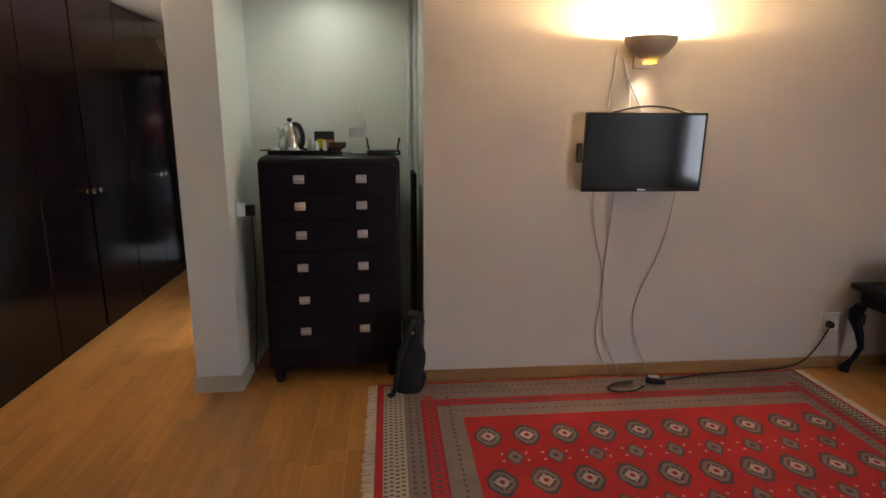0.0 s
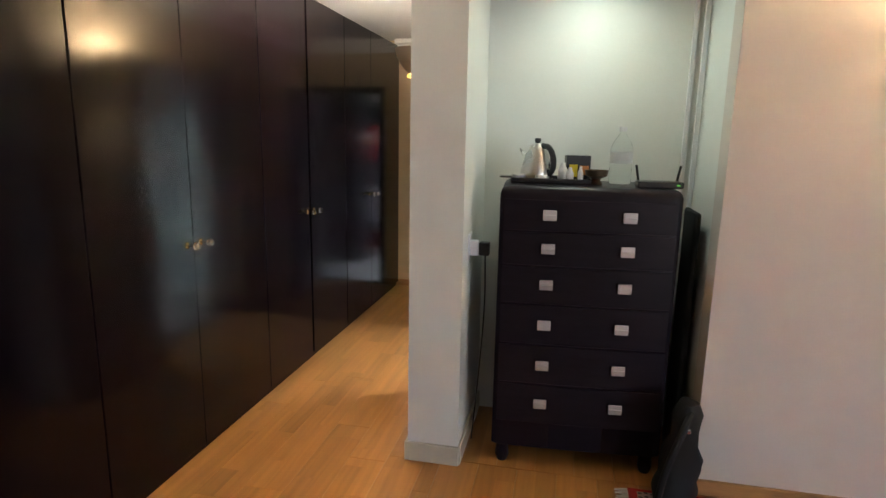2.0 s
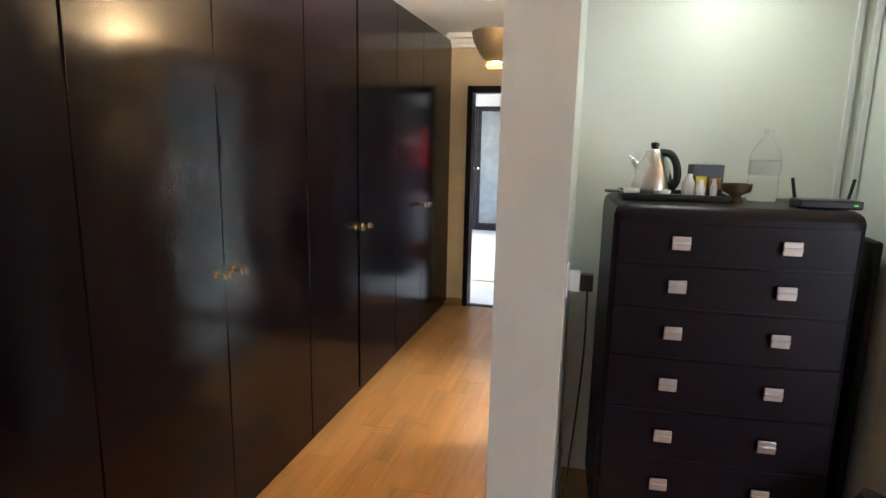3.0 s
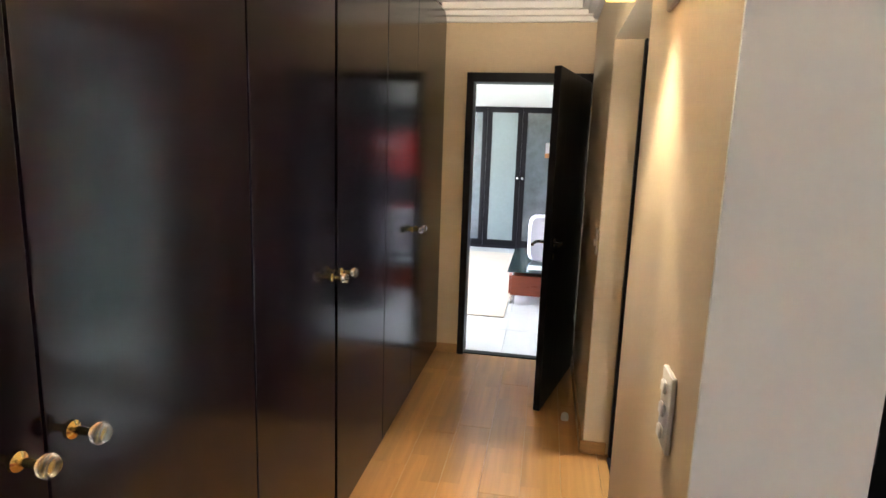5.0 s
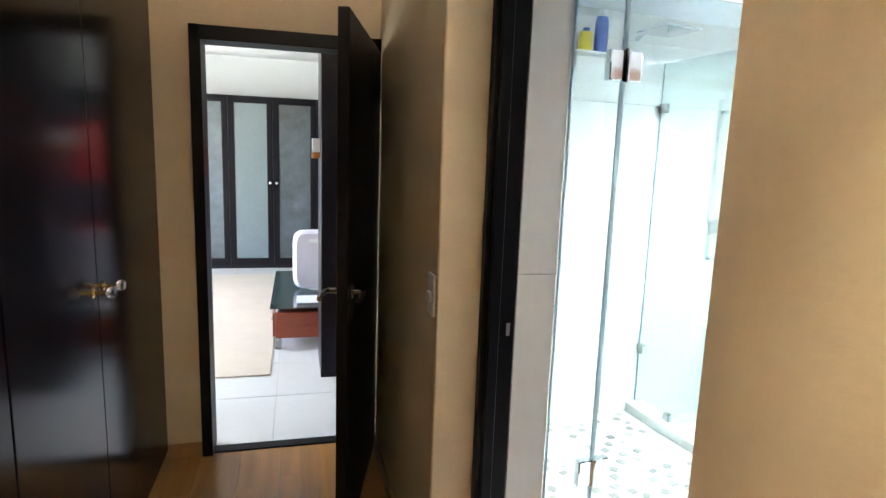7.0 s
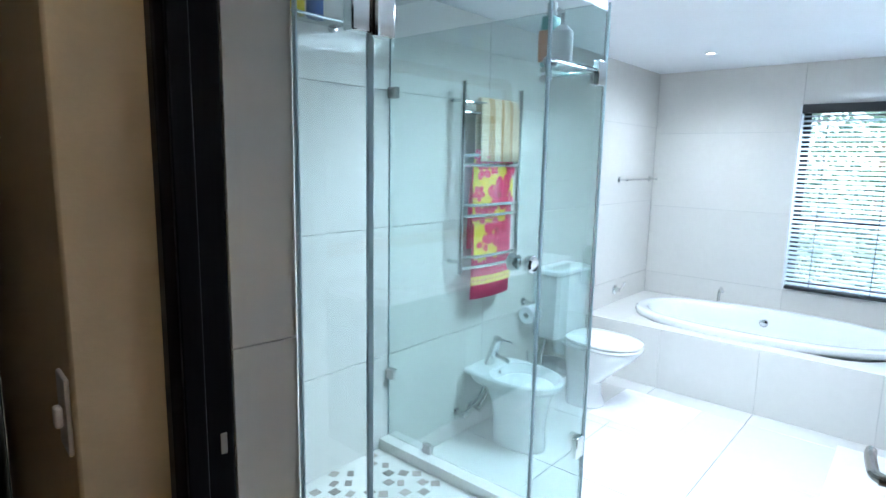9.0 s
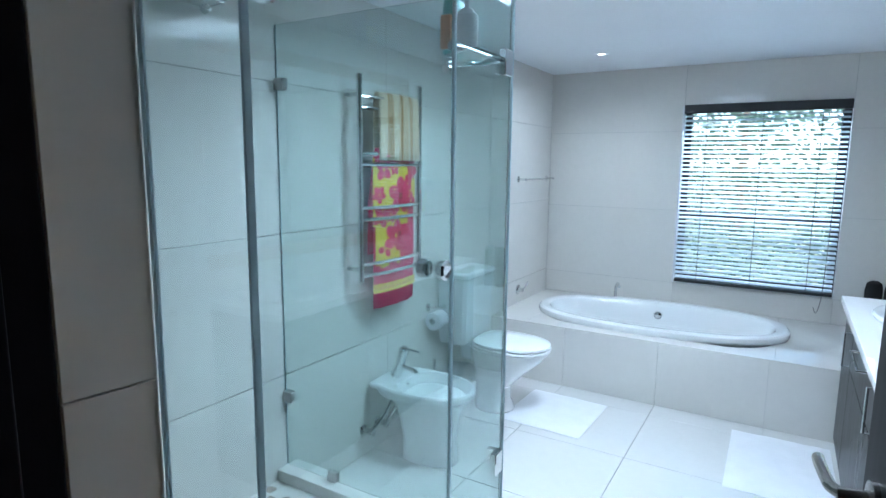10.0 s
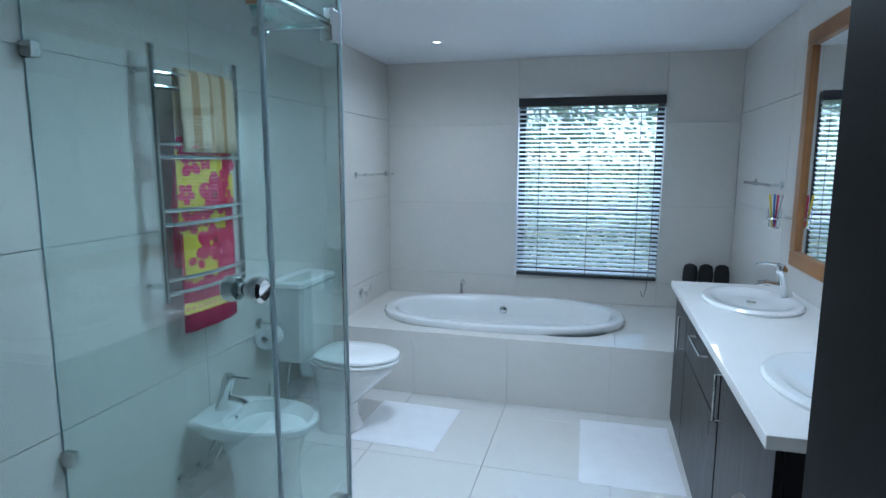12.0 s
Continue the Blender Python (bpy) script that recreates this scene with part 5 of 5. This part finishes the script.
part("bracket_cap", lathe([(0, -0.02), (0.014, -0.02), (0.014, 0.02), (0, 0.02)], 14, pose(-0.03, 0.2, -0.004, 0, 90, 0)), CHROME, sf)
b1 = B("shampoo_bottle", "large teal bottle with an amber side", "bottle", (0.61, 5.37, 1.849))
part("body", loft([oval(0.05 * s, 0.03 * s, z, 24) for s, z in ((0.7, 0), (0.85, 0.01), (1.0, 0.06), (0.95, 0.12), (0.85, 0.165), (0.35, 0.175))]), TEAL, b1)
part("cap", lathe([(0, 0.175), (0.017, 0.175), (0.017, 0.215), (0, 0.217)], 16), PLASTIC_W, b1)
part("amber_side", boxes(((-0.054, -0.018, 0.02), (-0.04, 0.018, 0.12)), bevel=0.003), ORANGE, b1, "amber translucent side")
b2 = B("soap_bottle", "white pump bottle on the shower shelf", "bottle", (0.5, 5.265, 1.849))
part("body", lathe([(0, 0), (0.032, 0), (0.034, 0.01), (0.034, 0.09), (0.015, 0.11), (0, 0.11)], 20), PLASTIC_W, b2)
part("pump", tube([(0, 0, 0.105), (0, 0, 0.15), (-0.03, 0, 0.152)], 0.007, 8), PLASTIC_W, b2)
# second shelf and shower arm at the back of the shower
s2 = B("shower_shelf", "small glass shelf with a chrome rail at the shower's back", "shelf", (0.2, NV, 2.05))
part("plate", boxes(((-0.2, -0.13, 0), (0.16, -0.01, 0.006)), bevel=0.002), PANE, s2)
part("bracket", lathe([(0, 0), (0.018, 0), (0.018, 0.01), (0.012, 0.03), (0, 0.03)], 16, pose(0.17, -0.0, 0.0, 90, 0, 0)), CHROME, s2)
part("rail", tube([(0.17, -0.03, 0.0), (0.15, -0.13, 0.0), (-0.2, -0.13, 0.0)], 0.005, 8), CHROME, s2)
for x, mt, h in ((0.04, BLUE, 0.2), (-0.045, YELLOW, 0.11)):
    sb = B("shower_gel", "slim plastic bottle of shower gel on the glass shelf", "bottle", (0.2 + x, NV - 0.07, 2.057), group="bottles at the shower's back")
    part("body", loft([oval(0.035 * s, 0.022 * s, z, 20) for s, z in ((0.9, 0), (1, 0.01), (1.0, h * 0.7), (0.8, h * 0.85))]), mt, sb)
    part("cap", lathe([(0, h * 0.85), (0.016, h * 0.85), (0.016, h), (0, h)], 14), PLASTIC_W if mt is BLUE else BLUE, sb)
ar = B("shower_rose", "chrome shower arm with a flat square head", "shower head", (0.5, NV, 2.16))
part("arm", tube([(0, 0, 0), (0, -0.05, 0.02), (-0.05, -0.25, 0.03), (-0.06, -0.3, 0.0)], 0.011, 10, smooth_steps=2), CHROME, ar)
part("head", boxes(((-0.16, -0.4, -0.022), (0.04, -0.2, -0.012)), bevel=0.003, seg=2), CHROME, ar, "flat square head plate")
part("joint", lathe([(0, 0), (0.02, 0), (0.016, 0.02), (0, 0.022)], 18, pose(-0.06, -0.3, -0.0125)), CHROME, ar)

# vanity with two basins
VF, VU0, VU1 = 4.15, 0.72, 2.55
def vanity_unit(u0, u1, label, drawer_first):
    v = B("vanity_unit", label, "cabinet", (u0, SV, 0), group="vanity units")
    w = u1 - u0
    part("body", boxes(((0.002, 0, 0.1), (w - 0.002, 0.5, 0.83))), VANITY, v)
    part("plinth", boxes(((0.002, 0, 0), (w - 0.002, 0.45, 0.1))), VANITY, v)
    return v, w


def bar_pull(parent, a, c):
    """A squared bar pull between two points of the front, standing out along +y."""
    a, c = Vector(a), Vector(c)
    o = Vector((0, 0.03, 0))
    part("bar_handle", tube([a, a + o, c + o, c], 0.005, 8), CHROME, parent, "slim chrome bar handle")


v1, w1 = vanity_unit(1.36, VU1, "dark wood vanity unit with doors and a drawer", True)
half = 0.79
d = part("drawer", boxes(((0.004, 0.5, 0.6), (half, 0.52, 0.825)), bevel=0.002), VANITY, v1)
bar_pull(d, (0.24, 0.52, 0.76), (0.52, 0.52, 0.76))
part("door", boxes(((0.004, 0.5, 0.105), (half, 0.52, 0.594)), bevel=0.002), VANITY, v1)
d = part("door", boxes(((half + 0.006, 0.5, 0.105), (w1 - 0.004, 0.52, 0.825)), bevel=0.002), VANITY, v1)
bar_pull(d, (half + 0.05, 0.52, 0.6), (half + 0.05, 0.52, 0.76))
v2, w2 = vanity_unit(VU0, 1.35, "dark wood vanity unit with a tall door", False)
d = part("door", boxes(((0.004, 0.5, 0.105), (w2 - 0.004, 0.52, 0.825)), bevel=0.002), VANITY, v2)
bar_pull(d, (w2 - 0.06, 0.52, 0.64), (w2 - 0.06, 0.52, 0.8))
wtop = B("worktop", "white quartz vanity top with an eased edge", "worktop", (0, 0, 0))
part("slab", boxes(((VU0 - 0.02, SV, 0.832), (VU1 + 0.015, VF, 0.868)), bevel=0.003, seg=2), STONE, wtop)
for u in (2.12, 1.06):
    ba = B("basin", "white oval drop-in basin on the vanity top", "basin", (u, 3.86, 0.868), group="vanity basins")
    pr = [(0.27, 0.2, 0.0), (0.275, 0.205, 0.012), (0.268, 0.198, 0.022), (0.245, 0.175, 0.024), (0.225, 0.155, 0.016), (0.2, 0.13, 0.006), (0.12, 0.08, 0.003), (0.03, 0.03, 0.0025)]
    part("bowl", loft([oval(*p, 44, 2.1) for p in pr]), CERAMIC, ba)
    part("drain", lathe([(0, 0.003), (0.022, 0.003), (0.02, 0.007), (0, 0.008)], 16), CHROME, ba)
    t2 = B("basin_mixer", "chrome single-lever basin mixer", "tap", (u + 0.08, 3.69, 0.868), group="basin mixers")
    part("body", lathe([(0, 0), (0.028, 0), (0.025, 0.02), (0.022, 0.13), (0.026, 0.145), (0.018, 0.17), (0, 0.172)], 20, pose(0, 0, 0, -14, 0, 0)), CHROME, t2)
    part("spout", tube([(0, 0.02, 0.07), (0.0, 0.09, 0.085), (0, 0.13, 0.075)], 0.012, 10), CHROME, t2)
    part("lever", tube([(0, 0.035, 0.165), (0.0, 0.09, 0.175), (0, 0.14, 0.17)], 0.007, 8), CHROME, t2)
mi = B("mirror", "large wall mirror in a warm wooden frame", "mirror", (1.55, SV, 1.0))
for a, c in (((-0.9, 0, 0), (0.9, 0.03, 0.075)), ((-0.9, 0, 1.035), (0.9, 0.03, 1.11)), ((-0.9, 0, 0.076), (-0.825, 0.03, 1.034)), ((0.825, 0, 0.076), (0.9, 0.03, 1.034))):
    part("frame", boxes((a, c), bevel=0.006, seg=2), PINE, mi, "warm brown wooden frame")
part("mirror_glass", boxes(((-0.824, 0.004, 0.077), (0.824, 0.012, 1.033))), MIRROR, mi, "silvered mirror glass")
cu = B("toothbrush_holder", "clear tumbler in a chrome wall ring with toothbrushes", "toothbrush holder", (2.55, SV, 1.22))
part("ring", tube([(0, 0, 0), (0, 0.045, 0)] + [(0.035 * math.sin(a), 0.08 - 0.035 * math.cos(a), 0) for a in [k * 0.5 for k in range(14)]], 0.005, 8), CHROME, cu)
part("tumbler", lathe([(0, -0.05), (0.026, -0.05), (0.032, 0.05), (0.029, 0.05), (0.024, -0.045), (0, -0.045)], 20, pose(0, 0.08, 0)), PANE, cu)
for i, mt in enumerate((BLUE, YELLOW, TOWEL_P, PLASTIC_W)):
    a = i * 1.6
    solid("toothbrush", tube([(0.008 * math.cos(a), 0.008 * math.sin(a), -0.044), (0.03 * math.cos(a), 0.03 * math.sin(a), 0.12)], 0.005, 6), mt, "plastic toothbrush leaning in the tumbler", "toothbrush", (2.55, SV + 0.08, 1.22), TURN, group="toothbrushes")
for i in range(3):
    lb = B("rolled_flannel", "dark brown rolled cloth standing on the bath ledge", "towel", (3.7, 3.68 + 0.105 * i, PZ + 0.001), group="rolled cloths on the ledge")
    part("roll", lathe([(0, 0), (0.048, 0), (0.052, 0.02), (0.05, 0.3), (0.042, 0.345), (0.02, 0.36), (0, 0.36)], 20), FABRIC_B, lb)
# bath mats
for nme, u, v, w, h, tn, lab in (("bath_mat", 2.28, 5.57, 0.54, 0.5, -2, "white cotton bath mat beside the toilet"), ("bath_mat", 2.255, 4.355, 0.7, 0.48, 1, "white cotton bath mat before the vanity")):
    mb = bmesh.new()
    bmesh.ops.create_grid(mb, x_segments=28, y_segments=22, size=0.5)
    random.seed(int(v * 10))
    for vtx in mb.verts:
        x, y = vtx.co.x, vtx.co.y
        edge = max(abs(x), abs(y))
        vtx.co = Vector((x * w, y * h, 0.007 + 0.003 * noise.noise((x * 9, y * 9, v)) - (0.005 if edge > 0.49 else 0)))
    bmesh.ops.solidify(mb, geom=mb.faces[:], thickness=0.006)
    solid(nme, mb, MAT_W, lab, "bath mat", (u, v, 0.0), TURN, "bath mats", tn)
# downlights
for u, v in ((3.1, 5.62), (1.0, 5.6), (0.0, 4.6), (0.1, 5.8)):
    dl = B("downlight", "small recessed ceiling downlight, lit", "ceiling light", (u, v, BH), group="bathroom downlights")
    part("rim", lathe([(0.026, -0.002), (0.042, -0.004), (0.044, 0.0), (0.026, 0.0)], 24), PLASTIC_W, dl)
    part("lens", lathe([(0, -0.0015), (0.026, -0.0015), (0.026, 0.0), (0, 0.0)], 20), SPOTON, dl, "glowing lens")

# ---- study things seen through the end door ----
wd = thing("glass_wardrobe", "dark-framed wardrobe with frosted glass doors", "wardrobe", (-4.3, 11.35, 0))
part("body", boxes(((0, 0.03, 0), (5.4, 0.58, 2.2))), WENGE2, wd)
for k in range(10):
    x0 = 0.0 + 0.54 * k
    d = part("door", boxes(((x0 + 0.003, 0, 0.05), (x0 + 0.075, 0.028, 2.19)), ((x0 + 0.465, 0, 0.05), (x0 + 0.537, 0.028, 2.19)), ((x0 + 0.075, 0, 0.05), (x0 + 0.465, 0.028, 0.14)), ((x0 + 0.075, 0, 2.11), (x0 + 0.465, 0.028, 2.19))), FRAME, wd)
    part("pane", boxes(((x0 + 0.075, 0.008, 0.14), (x0 + 0.465, 0.02, 2.11))), FROST if k % 2 == 0 else DARKPANE, d, "frosted glass pane" if k % 2 == 0 else "clear glossy pane over dark shelves")
    part("knob", lathe([(0, 0), (0.014, 0), (0.018, 0.02), (0, 0.024)], 14, pose(x0 + (0.5 if k % 2 == 0 else 0.04), 0, 1.12, 90, 0, 0)), CHROME, d)
lt = thing("media_table", "low red-brown drawer table with a glass top", "table", (-1.5, 8.05, 0))
part("body", boxes(((0.02, 0.02, 0.09), (0.62, 1.4, 0.3)), bevel=0.005), REDWOOD, lt, "red-brown veneered body")
for k in range(3):
    part("drawer", boxes(((-0.002, 0.04 + 0.45 * k, 0.1), (0.02, 0.47 + 0.45 * k, 0.29)), bevel=0.003), REDWOOD, lt)
    part("drawer_pull", boxes(((-0.02, 0.2 + 0.45 * k, 0.19), (-0.002, 0.3 + 0.45 * k, 0.205)), bevel=0.002), STEEL, lt)
part("glass_top", boxes(((-0.02, -0.01, 0.335), (0.66, 1.43, 0.345)), bevel=0.002), surface("dark_glass_top", (0.03, 0.05, 0.05), 0.08), lt, "dark glass top")
for x in (0.04, 0.58):
    for y in (0.04, 1.36):
        part("leg", lathe([(0, 0), (0.025, 0), (0.025, 0.09), (0, 0.09)], 14, pose(x, y, 0)), STEEL, lt)
        part("spacer", lathe([(0, 0.3), (0.015, 0.3), (0.015, 0.335), (0, 0.335)], 12, pose(x, y, 0)), STEEL, lt)
mo = thing("white_monitor", "rounded white and lilac computer monitor on the glass table", "monitor", (-1.12, 8.6, 0.346), turn=0)
rbx = lambda w, h, y, z0: [(math.copysign(abs(math.cos(a)) ** 0.35, math.cos(a)) * w, y, z0 + h + math.copysign(abs(math.sin(a)) ** 0.35, math.sin(a)) * h) for a in [2 * math.pi * k / 32 for k in range(32)]]
part("casing", loft([rbx(0.2, 0.235, 0.0, 0.03), rbx(0.23, 0.255, 0.03, 0.01), rbx(0.23, 0.255, 0.12, 0.01), rbx(0.16, 0.2, 0.38, 0.03)]), surface("lilac_white_plastic", (0.68, 0.64, 0.74), 0.35), mo)
part("grip", boxes(((-0.09, -0.012, 0.42), (0.09, 0.0, 0.45)), bevel=0.005), PLASTIC_W, mo)
part("stand", lathe([(0, 0), (0.12, 0), (0.1, 0.02), (0, 0.03)], 24, pose(0, 0.12, 0)), PLASTIC_W, mo)
solid("paper_sheet", boxes(((-0.1, -0.12, 0), (0.1, 0.12, 0.004))), PLASTIC_W, "white papers lying on the glass table", "paper", (-1.22, 8.28, 0.346))
rc = thing("red_cabinet", "tall dark cabinet with glossy red lacquered doors and drawers", "cabinet", (-0.8, 9.2, 0))
part("carcass", boxes(((0.02, 0, 0), (0.45, 1.1, 1.85)), bevel=0.004), WENGE2, rc)
for k in range(2):
    d = part("door", boxes(((0, 0.005 + 0.55 * k, 1.2), (0.019, 0.545 + 0.55 * k, 1.75)), bevel=0.003), LACQUER, rc, "red lacquered door")
    part("knob", lathe([(0, 0), (0.012, 0), (0.016, 0.02), (0, 0.024)], 14, pose(0, 0.5 + 0.1 * k, 1.4, 0, -90, 0)), STEEL, d)
    d = part("drawer", boxes(((0, 0.005 + 0.55 * k, 0.5), (0.019, 0.545 + 0.55 * k, 0.8)), bevel=0.003), LACQUER, rc, "red lacquered drawer")
    part("knob", lathe([(0, 0), (0.012, 0), (0.016, 0.02), (0, 0.024)], 14, pose(0, 0.275 + 0.55 * k, 0.65, 0, -90, 0)), STEEL, d)
tc = thing("tall_cabinet", "tall dark cabinet standing just beyond the door", "cabinet", (-1.16, 7.42, 0))
part("carcass", boxes(((0, 0.02, 0), (0.5, 0.5, 2.35)), bevel=0.003), WENGE2, tc)
part("door", boxes(((0.003, 0, 0.05), (0.497, 0.019, 2.345)), bevel=0.002), WENGE2, tc)
nb = thing("wall_note", "small white and orange card fixed to the cabinet's side", "card", (-1.161, 7.6, 1.5))
part("card", boxes(((-0.05, -0.06, 0), (0, 0.06, 0.13)), bevel=0.002), PLASTIC_W, nb)
part("stripe", boxes(((-0.052, -0.061, 0.0), (-0.001, 0.061, 0.04))), ORANGE, nb, "orange stripe")
solid("sisal_rug", boxes(((0, 0, 0), (1.4, 3.4, 0.012)), bevel=0.004), SISAL, "flat beige woven rug on white tiles", "rug", (-2.9, 7.53, 0.0))

# ---- planks and tiles, piece by piece ----
shared = {}


def piece(name, parent, a, c, material, bevel=0.0015):
    """A plank or tile between two corners; pieces of one size share their mesh."""
    s = tuple(round(q - p, 4) for p, q in zip(a, c))
    key = (name, s, material.name)
    if key not in shared:
        shared[key] = mesh_of(boxes(((0, 0, 0), s), bevel=bevel), name, material, smooth=False)
    ob = new(name, shared[key])
    ob.parent = parent
    ob.matrix_local = Matrix.Translation(a)
    return ob


PW, PL, GAP = 0.19, 1.28, 0.0012


def planks(x0, x1, y0, y1, seed):
    rnd = random.Random(seed)
    x = x0
    while x < x1 - 0.01:
        w = min(PW, x1 - x)
        y = y0 - rnd.uniform(0, 1) * PL
        while y < y1 - 0.01:
            a, c = max(y, y0), min(y + PL, y1)
            if c - a > 0.02:
                piece("plank", FLOOR, (x, a, -0.012), (x + w - GAP, c - GAP, 0.0), PLANK, 0.0008)
            y += PL
        x += PW


planks(-1.975, -0.755, -2.65, 6.54, 1)
planks(-0.755, 4.6, -2.65, 3.21, 2)
planks(-0.67, 0.43, 3.21, 3.84, 3)


def tiles_h(parent, material, us, vs, z0, z1, g=0.0015, skip=None):
    for u0, u1 in zip(us, us[1:]):
        for v0, v1 in zip(vs, vs[1:]):
            if not (skip and skip(u0, u1, v0, v1)):
                piece("tile", parent, (u0 + g, v0 + g, z0), (u1 - g, v1 - g, z1), material, 0.001)


tiles_h(BFLOOR, FTILE, [SU + 0.06, 1.315, 1.93, 2.545, PU + 0.02], [SV, 3.83, 4.445, 5.06, 5.675, NV], -0.008, 0.0)
tiles_h(BFLOOR, FTILE, [-0.72, 0.085, SU + 0.06], [4.04, 4.445, SF - 0.06], -0.008, 0.0)
for v0, v1 in ((SV, 3.83), (3.83, 4.445), (4.445, 5.06), (5.06, 5.675), (5.675, NV)):
    piece("tile", PLAT, (PU, v0 + 0.001, 0), (PU + 0.012, v1 - 0.001, PZ), TILE, 0.001)
TUBX0, TUBX1, TUBY0, TUBY1 = TU - 0.4, TU + 0.4, TV_ - 0.8, TV_ + 0.8
for a, c in (((PU + 0.012, SV), (EU, TUBY0 + 0.03)), ((PU + 0.012, TUBY1 - 0.03), (EU, NV)), ((PU + 0.012, TUBY0 + 0.03), (PU + 0.135, TUBY1 - 0.03)), ((EU - 0.17, TUBY0 + 0.03), (EU, TUBY1 - 0.03))):
    piece("tile", PLAT, (a[0] + 0.001, a[1] + 0.001, PZ - 0.012), (c[0] - 0.001, c[1] - 0.001, PZ), TILE, 0.001)
for cx, cy, sx_, sy_ in ((PU + 0.135, TUBY0 + 0.03, 1, 1), (EU - 0.17, TUBY0 + 0.03, -1, 1), (PU + 0.135, TUBY1 - 0.03, 1, -1), (EU - 0.17, TUBY1 - 0.03, -1, -1)):
    tb_ = bmesh.new()
    pts = [(cx, cy), (cx + sx_ * 0.3, cy)] + [(cx + sx_ * 0.3 * (1 - math.sin(q)), cy + sy_ * 0.3 * (1 - math.cos(q))) for q in (0.3, 0.6, 0.8, 1.0, 1.3)] + [(cx, cy + sy_ * 0.3)]
    loft([[(x, y, PZ - 0.012) for x, y in pts], [(x, y, PZ - 0.0005) for x, y in pts]], bm=tb_)
    part("corner_tile", tb_, TILE, PLAT)
NORTH, EAST, SOUTH, REVEAL = (bpy.data.objects[n] for n in ("wall_bath_north", "wall_bath_east", "wall_bath_south", "wall_bath_reveal"))
ROWS = [0.0, 0.61, 1.225, 1.84, BH]
G = 0.0015
for z0, z1 in zip(ROWS, ROWS[1:]):
    us = [-0.6, 0.14, 1.44, 2.64, EU]
    for u0, u1 in zip(us, us[1:]):
        piece("tile", NORTH, (u0 + G, NV, z0 + G), (u1 - G, NV + 0.008, z1 - G), TILE, 0.001)
    us = [0.62, 1.5, 2.7, EU]
    for u0, u1 in zip(us, us[1:]):
        piece("tile", SOUTH, (u0 + G, SV - 0.008, z0 + G), (u1 - G, SV, z1 - G), TILE, 0.001)
for z0, z1 in ((0.0, 1.2), (1.2, 2.5)):
    piece("tile", REVEAL, (-0.67, 5.155, z0 + G), (-0.5435, 5.162, z1 - G), TILE, 0.001)
EZ = [PZ, 0.6, 1.18, 1.79, BH]
for v0, v1, z0, z1 in ((SV, 4.1, 0, 5), (5.17, NV, 0, 5), (4.1, 5.17, 0, 1), (4.1, 5.17, 4, 5)):
    zs_ = EZ if z0 == 0 and z1 == 5 else ([PZ, 0.62] if z1 == 1 else [1.98, BH])
    for a, c in zip(zs_, zs_[1:]):
        piece("tile", EAST, (EU, v0 + G, a + G), (EU + 0.008, v1 - G, c - G), TILE, 0.001)
tiles_h(SFLOOR, FTILE, [-4.45, -3.85, -3.25, -2.65, -2.05, -1.45, -0.85, -0.25, 0.35], [6.58, 7.18, 7.78, 8.38, 8.98, 9.58, 10.18, 10.78, 11.38], -0.008, 0.0)
# shower floor mosaic
base = piece("tile", BFLOOR, (-0.55, SF + 0.06, -0.008), (SU - 0.06, NV, 0.15), PEBBLEW, 0.001)
rnd = random.Random(8)
for i in range(22):
    for j in range(17):
        if (i + j) % 2 == 0 and rnd.random() < 0.86:
            u, v = -0.5 + 0.052 * i + rnd.uniform(-0.006, 0.006), SF + 0.1 + 0.055 * j + rnd.uniform(-0.006, 0.006)
            if u < SU - 0.1 and v < NV - 0.03:
                p = piece("mosaic_tile", BFLOOR, (0, 0, 0.15), (0.042, 0.03 if rnd.random() < 0.4 else 0.04, 0.1525), PEBBLE, 0.001)
                p.matrix_local = pose(u, v, 0.15, 0, 0, rnd.choice((0, 0, 45, 20)))
